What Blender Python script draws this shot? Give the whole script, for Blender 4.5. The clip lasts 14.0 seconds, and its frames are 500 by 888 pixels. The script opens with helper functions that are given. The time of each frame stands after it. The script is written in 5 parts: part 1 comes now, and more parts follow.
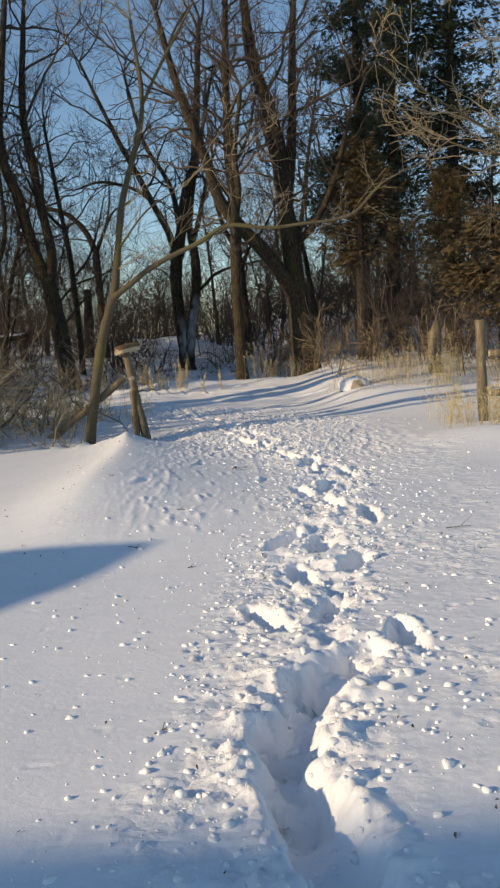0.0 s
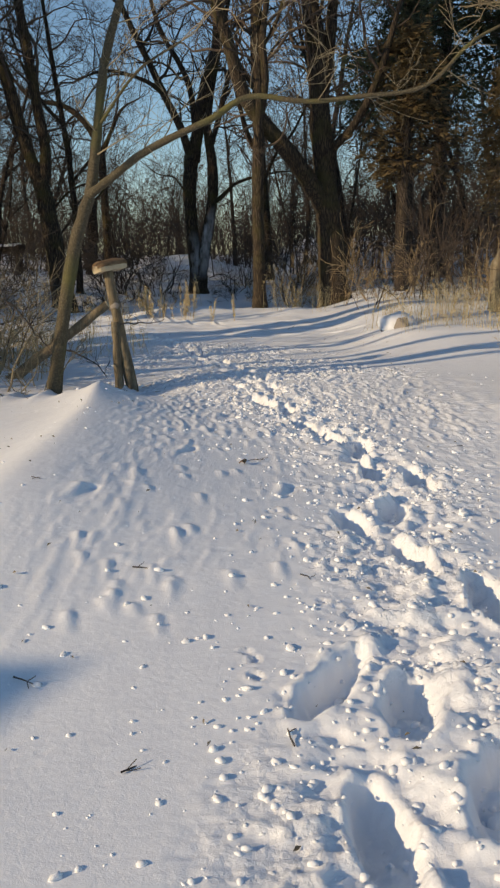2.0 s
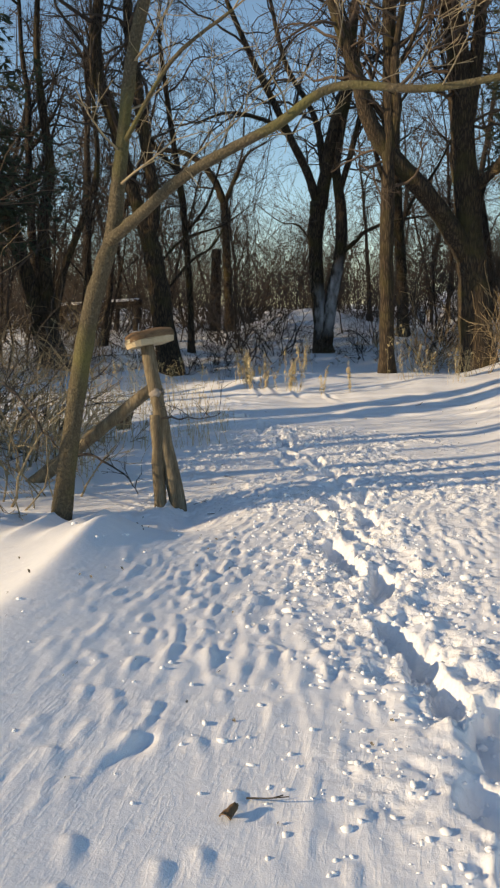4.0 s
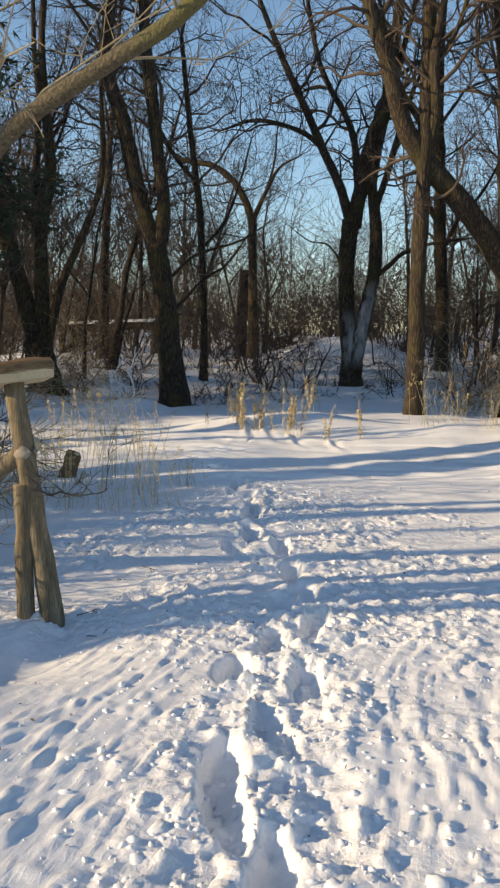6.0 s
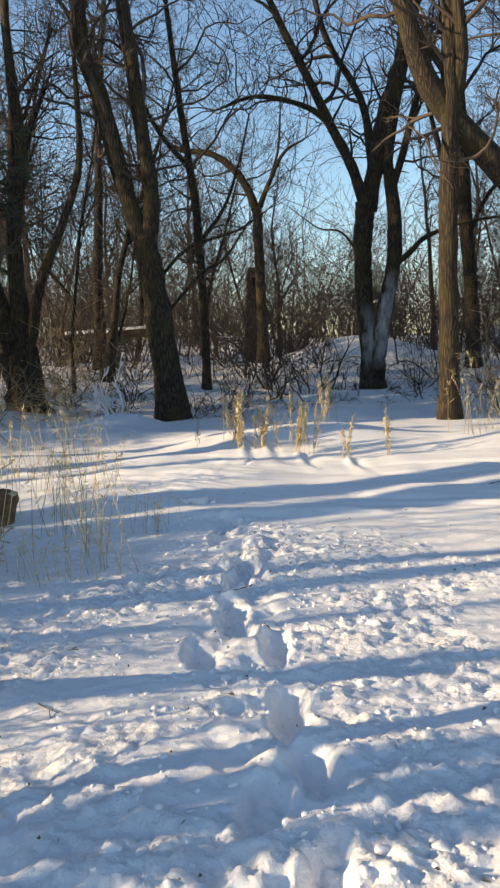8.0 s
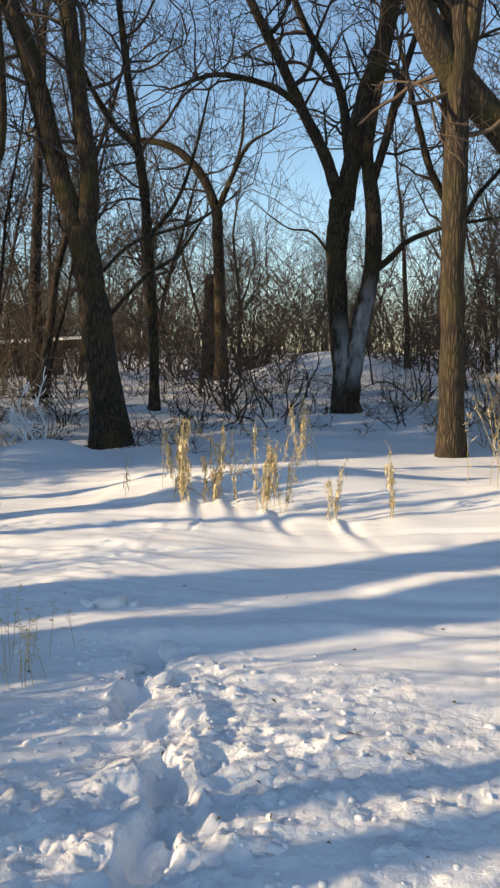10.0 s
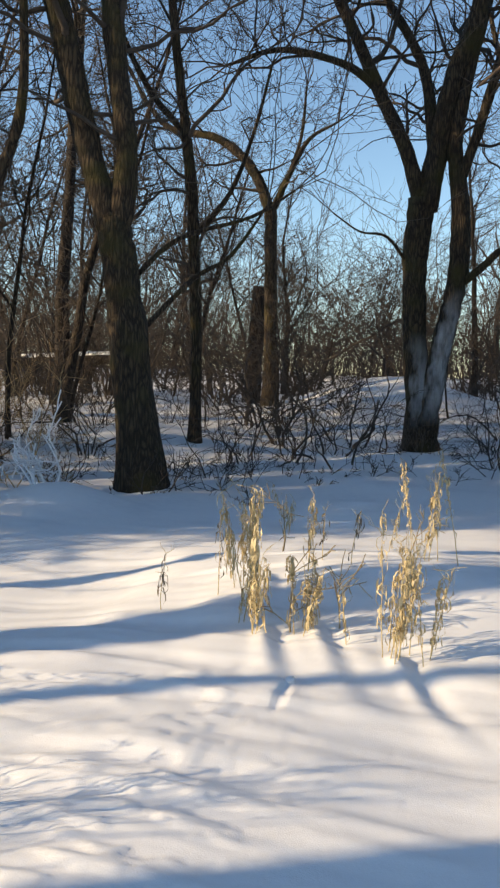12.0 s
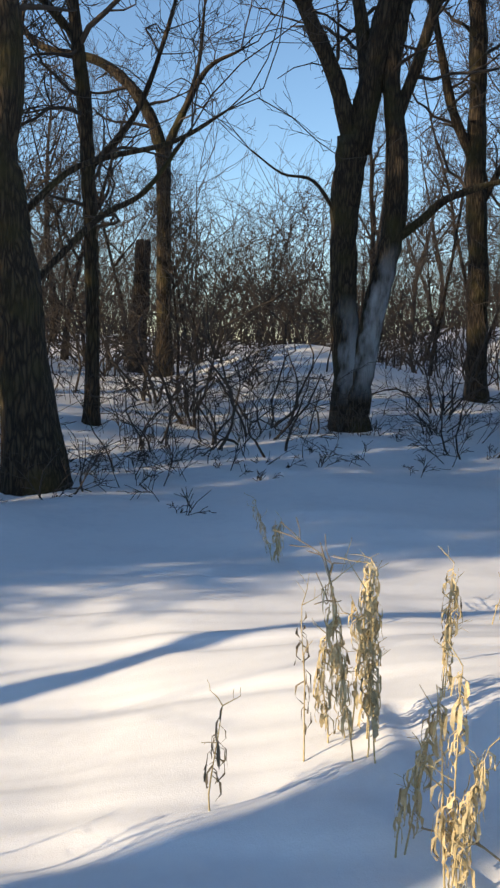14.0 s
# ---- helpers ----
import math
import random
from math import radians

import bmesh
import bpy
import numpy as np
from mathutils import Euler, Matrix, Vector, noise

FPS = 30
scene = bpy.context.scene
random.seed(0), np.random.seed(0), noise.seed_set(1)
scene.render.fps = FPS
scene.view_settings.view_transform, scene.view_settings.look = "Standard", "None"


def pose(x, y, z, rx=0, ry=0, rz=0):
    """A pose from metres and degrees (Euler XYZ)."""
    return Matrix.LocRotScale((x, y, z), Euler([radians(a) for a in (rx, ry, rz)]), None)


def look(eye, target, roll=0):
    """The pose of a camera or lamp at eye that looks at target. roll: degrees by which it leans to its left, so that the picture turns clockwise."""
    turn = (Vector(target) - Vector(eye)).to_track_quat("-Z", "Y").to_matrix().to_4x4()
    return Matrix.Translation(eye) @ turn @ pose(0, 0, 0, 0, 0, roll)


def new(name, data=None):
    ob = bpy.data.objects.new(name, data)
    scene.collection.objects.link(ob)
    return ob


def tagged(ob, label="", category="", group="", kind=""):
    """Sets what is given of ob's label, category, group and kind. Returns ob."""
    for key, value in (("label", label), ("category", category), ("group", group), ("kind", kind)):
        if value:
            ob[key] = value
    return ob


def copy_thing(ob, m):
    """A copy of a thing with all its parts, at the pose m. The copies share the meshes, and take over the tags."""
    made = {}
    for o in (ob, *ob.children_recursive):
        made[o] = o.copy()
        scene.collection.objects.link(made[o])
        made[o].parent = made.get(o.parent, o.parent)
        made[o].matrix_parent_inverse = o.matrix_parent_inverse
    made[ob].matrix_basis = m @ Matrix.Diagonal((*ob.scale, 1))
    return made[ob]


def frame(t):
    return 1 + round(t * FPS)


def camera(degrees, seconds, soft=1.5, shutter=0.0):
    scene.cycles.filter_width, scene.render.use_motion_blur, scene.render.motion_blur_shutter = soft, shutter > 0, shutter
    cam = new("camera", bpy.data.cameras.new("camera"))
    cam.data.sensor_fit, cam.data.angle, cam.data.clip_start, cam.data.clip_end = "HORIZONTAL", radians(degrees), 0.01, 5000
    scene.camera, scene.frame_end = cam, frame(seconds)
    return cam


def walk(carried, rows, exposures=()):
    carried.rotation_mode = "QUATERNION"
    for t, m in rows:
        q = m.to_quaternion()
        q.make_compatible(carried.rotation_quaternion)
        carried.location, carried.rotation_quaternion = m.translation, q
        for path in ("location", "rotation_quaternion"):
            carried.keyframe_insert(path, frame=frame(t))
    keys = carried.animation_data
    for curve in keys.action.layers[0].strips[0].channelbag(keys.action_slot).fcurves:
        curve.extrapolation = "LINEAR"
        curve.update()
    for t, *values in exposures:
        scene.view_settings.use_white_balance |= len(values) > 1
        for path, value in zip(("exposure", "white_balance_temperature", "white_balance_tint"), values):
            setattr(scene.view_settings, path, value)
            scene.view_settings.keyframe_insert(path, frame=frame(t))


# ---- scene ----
cam = camera(32.2, 14.0, soft=2.4)
PATH = [
    (0, (0.011, 0.053, 1.527), (0.014, 2.038, 1.278), -3.4),
    (0.5, (0.015, 0.875, 1.426), (0.015, 2.857, 1.164), -3.4),
    (1, (-0.089, 1.715, 1.473), (-0.134, 3.668, 1.04), -1.4),
    (1.5, (-0.038, 2.593, 1.474), (-0.069, 4.548, 1.053), -1.2),
    (2, (-0.009, 3.44, 1.493), (-0.041, 5.395, 1.073), -1.0),
    (2.5, (-0.007, 4.224, 1.519), (-0.083, 6.184, 1.131), -0.1),
    (3, (0.057, 5.077, 1.553), (-0.174, 7.042, 1.262), -1.6),
    (3.5, (0.171, 5.966, 1.558), (-0.188, 7.91, 1.252), -1.5),
    (4, (0.379, 6.827, 1.648), (0.023, 8.771, 1.344), -1.3),
    (6.3, (0.733, 9.856, 1.669), (0.26, 11.784, 1.424), 0.6),
    (6.5, (0.698, 10.103, 1.64), (0.223, 12.03, 1.394), 0.2),
    (7, (0.591, 10.715, 1.611), (0.107, 12.64, 1.365), -0.5),
    (7.5, (0.543, 11.384, 1.588), (0.063, 13.311, 1.349), -0.8),
    (8, (0.407, 12.054, 1.516), (-0.106, 13.973, 1.286), -1.8),
    (8.5, (0.362, 12.759, 1.491), (-0.145, 14.68, 1.262), -2.4),
    (9, (0.161, 13.422, 1.479), (-0.329, 15.347, 1.246), -1.4),
    (9.2, (0.086, 13.73, 1.459), (-0.35, 15.669, 1.24), -0.9),
    (11.3, (-0.952, 16.64, 1.559), (-1.362, 18.588, 1.37), -0.3),
    (11.5, (-1.059, 16.915, 1.546), (-1.469, 18.863, 1.353), -0.2),
    (12, (-1.329, 17.662, 1.594), (-1.818, 19.595, 1.44), 1.1),
    (12.5, (-1.683, 18.35, 1.585), (-2.178, 20.282, 1.438), 1.1),
    (13, (-1.972, 18.981, 1.581), (-2.416, 20.925, 1.43), 1.5),
    (13.5, (-2.387, 19.452, 1.598), (-2.686, 21.42, 1.403), 1.9),
    (14, (-2.743, 19.886, 1.624), (-2.893, 21.868, 1.397), 1.5),
]
# stops and white balance as the film's own camera drifts
EXPOSURES = [(0.0, 0.0, 7550, 8), (1.0, -0.12, 7500, 8), (1.6, -0.12, 7550, 8), (3.0, 0.07, 7950, 8), (4.5, 0.33, 8100, 8), (6.5, 0.44, 7850, 8), (9.0, 0.71, 8000, 8), (12.0, 0.64, 7800, 8), (14.0, 0.60, 7150, 8)]
walk(cam, [(t, look(eye, target, roll)) for t, eye, target, roll in PATH], EXPOSURES)

# ---- light ----
SUN_EL, SUN_TO = radians(20.0), radians(28.0)      # elevation; heading in which the shadows fall, from +x towards +y
world = bpy.data.worlds.new("world")
scene.world = world
world.use_nodes = True
wn = world.node_tree
sky = wn.nodes.new("ShaderNodeTexSky")
sky.sky_type, sky.sun_disc = "NISHITA", False
sky.sun_elevation = SUN_EL
sky.sun_rotation = radians(270.0) - SUN_TO          # the sun stands opposite to the shadows
sky.altitude, sky.air_density, sky.dust_density, sky.ozone_density = 100, 1.0, 0.08, 4.2
wn.links.new(sky.outputs[0], wn.nodes["Background"].inputs[0])
wn.nodes["Background"].inputs[1].default_value = 0.15
sun = new("sun", bpy.data.lights.new("sun", "SUN"))
sun.data.energy, sun.data.angle, sun.data.color = 3.9, radians(0.55), (1.0, 0.82, 0.60)
sun.matrix_world = look((0, 0, 0), (math.cos(SUN_TO), math.sin(SUN_TO), -math.tan(SUN_EL)))

# ---- materials ----


def material(name, stops, scale, rough=0.8, bump=0.3, bump_scale=None, stretch=(1, 1, 1), metal=0.0, detail=6.0, by_object=0.0, distance=0.01):
    """Noise-varied colour at two scales, with relief."""
    m = bpy.data.materials.new(name)
    m.use_nodes = True
    n, li = m.node_tree.nodes, m.node_tree.links
    bsdf = n["Principled BSDF"]
    co = n.new("ShaderNodeTexCoord")
    mp = n.new("ShaderNodeMapping")
    mp.inputs["Scale"].default_value = stretch
    li.new(co.outputs["Object"], mp.inputs[0])
    big, small = n.new("ShaderNodeTexNoise"), n.new("ShaderNodeTexNoise")
    for node, s in ((big, scale), (small, scale * 7.3)):
        node.inputs["Scale"].default_value = s
        node.inputs["Detail"].default_value = detail
        li.new(mp.outputs[0], node.inputs["Vector"])
    mix = n.new("ShaderNodeMix")
    mix.inputs[0].default_value = 0.45
    li.new(big.outputs[0], mix.inputs[2])
    li.new(small.outputs[0], mix.inputs[3])
    ramp = n.new("ShaderNodeValToRGB")
    ramp.color_ramp.elements[0].position, ramp.color_ramp.elements[1].position = 0.3, 0.7
    for e, c in zip(ramp.color_ramp.elements, (stops[0], stops[-1])):
        e.color = (*c, 1)
    for i, c in enumerate(stops[1:-1]):
        ramp.color_ramp.elements.new(0.3 + 0.4 * (i + 1) / (len(stops) - 1)).color = (*c, 1)
    li.new(mix.outputs[0], ramp.inputs[0])
    colour = ramp.outputs[0]
    if by_object:
        info, hsv = n.new("ShaderNodeObjectInfo"), n.new("ShaderNodeHueSaturation")
        rng = n.new("ShaderNodeMapRange")
        rng.inputs[3].default_value, rng.inputs[4].default_value = 1 - by_object, 1 + by_object
        li.new(info.outputs["Random"], rng.inputs[0])
        li.new(rng.outputs[0], hsv.inputs["Value"])
        li.new(colour, hsv.inputs["Color"])
        colour = hsv.outputs[0]
    li.new(colour, bsdf.inputs["Base Color"])
    bsdf.inputs["Roughness"].default_value, bsdf.inputs["Metallic"].default_value = rough, metal
    relief = n.new("ShaderNodeTexNoise")
    relief.inputs["Scale"].default_value = bump_scale or scale * 10
    relief.inputs["Detail"].default_value = 5
    li.new(mp.outputs[0], relief.inputs["Vector"])
    b = n.new("ShaderNodeBump")
    b.inputs["Strength"].default_value, b.inputs["Distance"].default_value = bump, distance
    li.new(relief.outputs[0], b.inputs["Height"])
    li.new(b.outputs[0], bsdf.inputs["Normal"])
    return m


def bark_material(name, dark, mid, light, scale=1.0, green=0.0, drawn=0.16, furrow=0.4):
    """Furrowed bark: long ridges up the stem, moss and lichen in patches."""
    m = bpy.data.materials.new(name)
    m.use_nodes = True
    n, li = m.node_tree.nodes, m.node_tree.links
    bsdf = n["Principled BSDF"]
    co, mp = n.new("ShaderNodeTexCoord"), n.new("ShaderNodeMapping")
    mp.inputs["Scale"].default_value = (scale, scale, scale * drawn)
    li.new(co.outputs["Object"], mp.inputs[0])
    warp = n.new("ShaderNodeTexNoise")
    warp.inputs["Scale"].default_value, warp.inputs["Detail"].default_value = 9, 4
    li.new(mp.outputs[0], warp.inputs["Vector"])
    add = n.new("ShaderNodeVectorMath")
    add.operation = "MULTIPLY_ADD"
    add.inputs[1].default_value = (0.12, 0.12, 0.12)
    li.new(warp.outputs["Color"], add.inputs[0])
    li.new(mp.outputs[0], add.inputs[2])
    vor = n.new("ShaderNodeTexVoronoi")
    vor.feature = "DISTANCE_TO_EDGE"
    vor.inputs["Scale"].default_value = 22
    li.new(add.outputs[0], vor.inputs["Vector"])
    fur = n.new("ShaderNodeMapRange")
    fur.inputs[2].default_value = 0.28
    li.new(vor.outputs[0], fur.inputs[0])
    fine = n.new("ShaderNodeTexNoise")
    fine.inputs["Scale"].default_value, fine.inputs["Detail"].default_value = 60, 6
    li.new(mp.outputs[0], fine.inputs["Vector"])
    mixh = n.new("ShaderNodeMix")
    mixh.inputs[0].default_value = furrow
    li.new(fur.outputs[0], mixh.inputs[2])
    li.new(fine.outputs[0], mixh.inputs[3])
    ramp = n.new("ShaderNodeValToRGB")
    els = ramp.color_ramp.elements
    els[0].position, els[0].color = 0.15, (*dark, 1)
    els[1].position, els[1].color = 0.85, (*light, 1)
    els.new(0.5).color = (*mid, 1)
    li.new(mixh.outputs[0], ramp.inputs[0])
    patch, pr = n.new("ShaderNodeTexNoise"), n.new("ShaderNodeValToRGB")
    patch.inputs["Scale"].default_value, patch.inputs["Detail"].default_value = 1.7, 5
    li.new(co.outputs["Object"], patch.inputs["Vector"])
    pr.color_ramp.elements[0].position, pr.color_ramp.elements[1].position = 0.5, 0.68
    li.new(patch.outputs[0], pr.inputs[0])
    fac = n.new("ShaderNodeMath")
    fac.operation = "MULTIPLY"
    fac.inputs[1].default_value = green
    li.new(pr.outputs[0], fac.inputs[0])
    col = n.new("ShaderNodeMix")
    col.data_type = "RGBA"
    li.new(fac.outputs[0], col.inputs[0])
    li.new(ramp.outputs[0], col.inputs[6])
    col.inputs[7].default_value = (mid[0] * 1.25, mid[1] * 1.5, mid[2] * 0.75, 1)
    li.new(col.outputs[2], bsdf.inputs["Base Color"])
    bsdf.inputs["Roughness"].default_value = 0.92
    b = n.new("ShaderNodeBump")
    b.inputs["Strength"].default_value, b.inputs["Distance"].default_value = 0.9, 0.02
    li.new(mixh.outputs[0], b.inputs["Height"])
    li.new(b.outputs[0], bsdf.inputs["Normal"])
    return m


def snow_material(name):
    m = material(name, [(0.80, 0.81, 0.84), (0.87, 0.88, 0.90), (0.90, 0.90, 0.91)], 1.3, rough=0.6, bump=0.07, bump_scale=26, distance=0.012)
    n, li = m.node_tree.nodes, m.node_tree.links
    bsdf = n["Principled BSDF"]
    bsdf.inputs["Specular IOR Level"].default_value = 0.25
    # chips of broken crust where the snow is churned
    rough, chip, cm, cb = n.new("ShaderNodeAttribute"), n.new("ShaderNodeTexVoronoi"), n.new("ShaderNodeMath"), n.new("ShaderNodeBump")
    rough.attribute_name = "rough"
    chip.feature, chip.distance = "F1", "CHEBYCHEV"
    chip.inputs["Scale"].default_value, chip.inputs["Randomness"].default_value = 24, 1.0
    cc, cn, cv = n.new("ShaderNodeTexCoord"), n.new("ShaderNodeTexNoise"), n.new("ShaderNodeVectorMath")
    cn.inputs["Scale"].default_value, cn.inputs["Detail"].default_value = 11, 6
    cv.operation = "MULTIPLY_ADD"
    cv.inputs[1].default_value = (0.10, 0.10, 0.10)
    li.new(cc.outputs["Object"], cn.inputs["Vector"])
    li.new(cn.outputs["Color"], cv.inputs[0])
    li.new(cc.outputs["Object"], cv.inputs[2])
    li.new(cv.outputs[0], chip.inputs["Vector"])
    fine = n.new("ShaderNodeTexNoise")
    fine.inputs["Scale"].default_value, fine.inputs["Detail"].default_value, fine.inputs["Roughness"].default_value = 34, 8, 0.7
    li.new(cc.outputs["Object"], fine.inputs["Vector"])
    cm.operation = "MULTIPLY_ADD"
    cm.inputs[1].default_value = -1.1
    li.new(chip.outputs["Distance"], cm.inputs[0])
    li.new(fine.outputs[0], cm.inputs[2])
    amount = n.new("ShaderNodeMath")
    amount.operation = "MULTIPLY"
    li.new(cm.outputs[0], amount.inputs[0])
    li.new(rough.outputs["Fac"], amount.inputs[1])
    cb.inputs["Strength"].default_value, cb.inputs["Distance"].default_value = 0.38, 0.024
    li.new(amount.outputs[0], cb.inputs["Height"])
    li.new(bsdf.inputs["Normal"].links[0].from_socket, cb.inputs["Normal"])
    li.new(cb.outputs[0], bsdf.inputs["Normal"])
    # fine wind-scoured streaks where the crust lies open
    scour, sm, sn, sr, sa, sb = n.new("ShaderNodeAttribute"), n.new("ShaderNodeMapping"), n.new("ShaderNodeTexNoise"), n.new("ShaderNodeMapRange"), n.new("ShaderNodeMath"), n.new("ShaderNodeBump")
    scour.attribute_name = "scour"
    sm.inputs["Scale"].default_value = (46, 8, 20)
    sm.inputs["Rotation"].default_value = (0, 0, 0.05)
    sn.inputs["Scale"].default_value, sn.inputs["Detail"].default_value, sn.inputs["Distortion"].default_value = 1.0, 3.0, 0.6
    sr.inputs["From Min"].default_value, sr.inputs["From Max"].default_value = 0.48, 0.72
    sa.operation = "MULTIPLY"
    li.new(cc.outputs["Object"], sm.inputs["Vector"])
    li.new(sm.outputs[0], sn.inputs["Vector"])
    li.new(sn.outputs[0], sr.inputs["Value"])
    li.new(sr.outputs[0], sa.inputs[0])
    li.new(scour.outputs["Fac"], sa.inputs[1])
    sb.inputs["Strength"].default_value, sb.inputs["Distance"].default_value = 0.16, 0.010
    li.new(sa.outputs[0], sb.inputs["Height"])
    li.new(bsdf.inputs["Normal"].links[0].from_socket, sb.inputs["Normal"])
    li.new(sb.outputs[0], bsdf.inputs["Normal"])
    # a second, grainier relief on top of the first
    co, grain, b = n.new("ShaderNodeTexCoord"), n.new("ShaderNodeTexNoise"), n.new("ShaderNodeBump")
    grain.inputs["Scale"].default_value, grain.inputs["Detail"].default_value = 170, 4
    b.inputs["Strength"].default_value, b.inputs["Distance"].default_value = 0.25, 0.004
    li.new(co.outputs["Object"], grain.inputs["Vector"])
    li.new(grain.outputs[0], b.inputs["Height"])
    li.new(bsdf.inputs["Normal"].links[0].from_socket, b.inputs["Normal"])
    li.new(b.outputs[0], bsdf.inputs["Normal"])
    return m


SNOW = snow_material("snow")
BARK = bark_material("bark", (0.012, 0.008, 0.005), (0.045, 0.031, 0.018), (0.092, 0.064, 0.038), 1.0, 0.9)


def snow_plastered(name, source, low, high):
    """Bark with wind-packed snow clinging to its weather side between two heights."""
    m = source.copy()
    m.name = name
    n, li = m.node_tree.nodes, m.node_tree.links
    bsdf = n["Principled BSDF"]
    co, geo = n.new("ShaderNodeTexCoord"), n.new("ShaderNodeNewGeometry")
    dot = n.new("ShaderNodeVectorMath")
    dot.operation = "DOT_PRODUCT"
    dot.inputs[1].default_value = (0.45, -0.6, 0.45)
    li.new(geo.outputs["Normal"], dot.inputs[0])
    sep = n.new("ShaderNodeSeparateXYZ")
    li.new(co.outputs["Object"], sep.inputs[0])
    up, down = n.new("ShaderNodeMapRange"), n.new("ShaderNodeMapRange")
    up.inputs[1].default_value, up.inputs[2].default_value = low, low + 0.5
    down.inputs[1].default_value, down.inputs[2].default_value = high, high - 0.9
    li.new(sep.outputs[2], up.inputs[0])
    li.new(sep.outputs[2], down.inputs[0])
    nz, mp = n.new("ShaderNodeTexNoise"), n.new("ShaderNodeMapping")
    mp.inputs["Scale"].default_value = (1, 1, 0.4)
    li.new(co.outputs["Object"], mp.inputs[0])
    li.new(mp.outputs[0], nz.inputs["Vector"])
    nz.inputs["Scale"].default_value, nz.inputs["Detail"].default_value = 7, 8
    a, b, c = (n.new("ShaderNodeMath") for _ in range(3))
    a.operation = b.operation = "MULTIPLY"
    li.new(up.outputs[0], a.inputs[0])
    li.new(down.outputs[0], a.inputs[1])
    c.operation = "MULTIPLY_ADD"
    c.inputs[1].default_value = 0.55
    li.new(dot.outputs["Value"], c.inputs[0])
    li.new(nz.outputs[0], c.inputs[2])
    edge = n.new("ShaderNodeMapRange")
    edge.inputs[1].default_value, edge.inputs[2].default_value = 0.60, 0.95
    li.new(c.outputs[0], edge.inputs[0])
    li.new(edge.outputs[0], b.inputs[0])
    li.new(a.outputs[0], b.inputs[1])
    mix = n.new("ShaderNodeMix")
    mix.data_type = "RGBA"
    li.new(b.outputs[0], mix.inputs[0])
    li.new(bsdf.inputs["Base Color"].links[0].from_socket, mix.inputs[6])
    mix.inputs[7].default_value = (0.42, 0.43, 0.46, 1)
    li.new(mix.outputs[2], bsdf.inputs["Base Color"])
    return m


BARK_SNOWY = snow_plastered("bark_snowy", BARK, 0.6, 3.1)
BARK_DUSTED = snow_plastered("bark_dusted", BARK, 0.5, 2.3)
BARK_FAR = bark_material("bark_grey", (0.013, 0.009, 0.007), (0.04, 0.028, 0.019), (0.08, 0.058, 0.04), 1.2, 0.2)
BARK_YOUNG = bark_material("bark_young", (0.034, 0.026, 0.015), (0.095, 0.076, 0.045), (0.20, 0.165, 0.105), 1.3, 0.9, 0.7, 0.85)
TWIG = material("twig", [(0.05, 0.036, 0.028), (0.12, 0.085, 0.06)], 3.0, 0.85, 0.2, by_object=0.2)
TWIG_PALE = material("twig_pale", [(0.20, 0.155, 0.09), (0.38, 0.31, 0.20)], 3.0, 0.85, 0.2, by_object=0.15)
TWIG_DARK = material("twig_dark", [(0.034, 0.027, 0.023), (0.09, 0.070, 0.055)], 3.0, 0.85, 0.2, by_object=0.2)
BRAMBLE = material("bramble", [(0.24, 0.165, 0.09), (0.46, 0.35, 0.20)], 3.0, 0.85, 0.2, by_object=0.2)
NEEDLE = material("needle", [(0.012, 0.022, 0.011), (0.03, 0.045, 0.02), (0.055, 0.06, 0.026)], 1.2, 0.7, 0.0, by_object=0.15)
NEEDLE_BROWN = material("needle_brown", [(0.05, 0.045, 0.018), (0.11, 0.075, 0.03), (0.16, 0.10, 0.045)], 1.6, 0.75, 0.0)
STRAW = material("straw", [(0.34, 0.26, 0.13), (0.54, 0.43, 0.23), (0.66, 0.56, 0.34)], 9.0, 0.7, 0.2, by_object=0.12)
DRYLEAF = material("dry_leaf", [(0.34, 0.26, 0.13), (0.53, 0.43, 0.25), (0.66, 0.57, 0.39)], 14.0, 0.7, 0.3, by_object=0.15)
OLDLEAF = material("old_leaf", [(0.10, 0.085, 0.06), (0.20, 0.165, 0.115)], 14.0, 0.8, 0.3)
WOOD = material("weathered_wood", [(0.05, 0.038, 0.023), (0.16, 0.125, 0.078), (0.33, 0.27, 0.18)], 5.0, 0.85, 0.6, 30, (3, 3, 0.35))
CUTWOOD = material("cut_wood", [(0.42, 0.33, 0.20), (0.58, 0.48, 0.33)], 8.0, 0.8, 0.4)
STONE = material("stone", [(0.20, 0.17, 0.14), (0.36, 0.31, 0.26)], 5.0, 0.9, 0.5)
SIDING = material("siding", [(0.50, 0.48, 0.44), (0.58, 0.56, 0.52)], 2.0, 0.7, 0.1)
SHINGLE = material("shingle", [(0.08, 0.075, 0.07), (0.14, 0.13, 0.12)], 6.0, 0.9, 0.4)

# ---- helpers of this scene ----
rnd = random.Random(11)


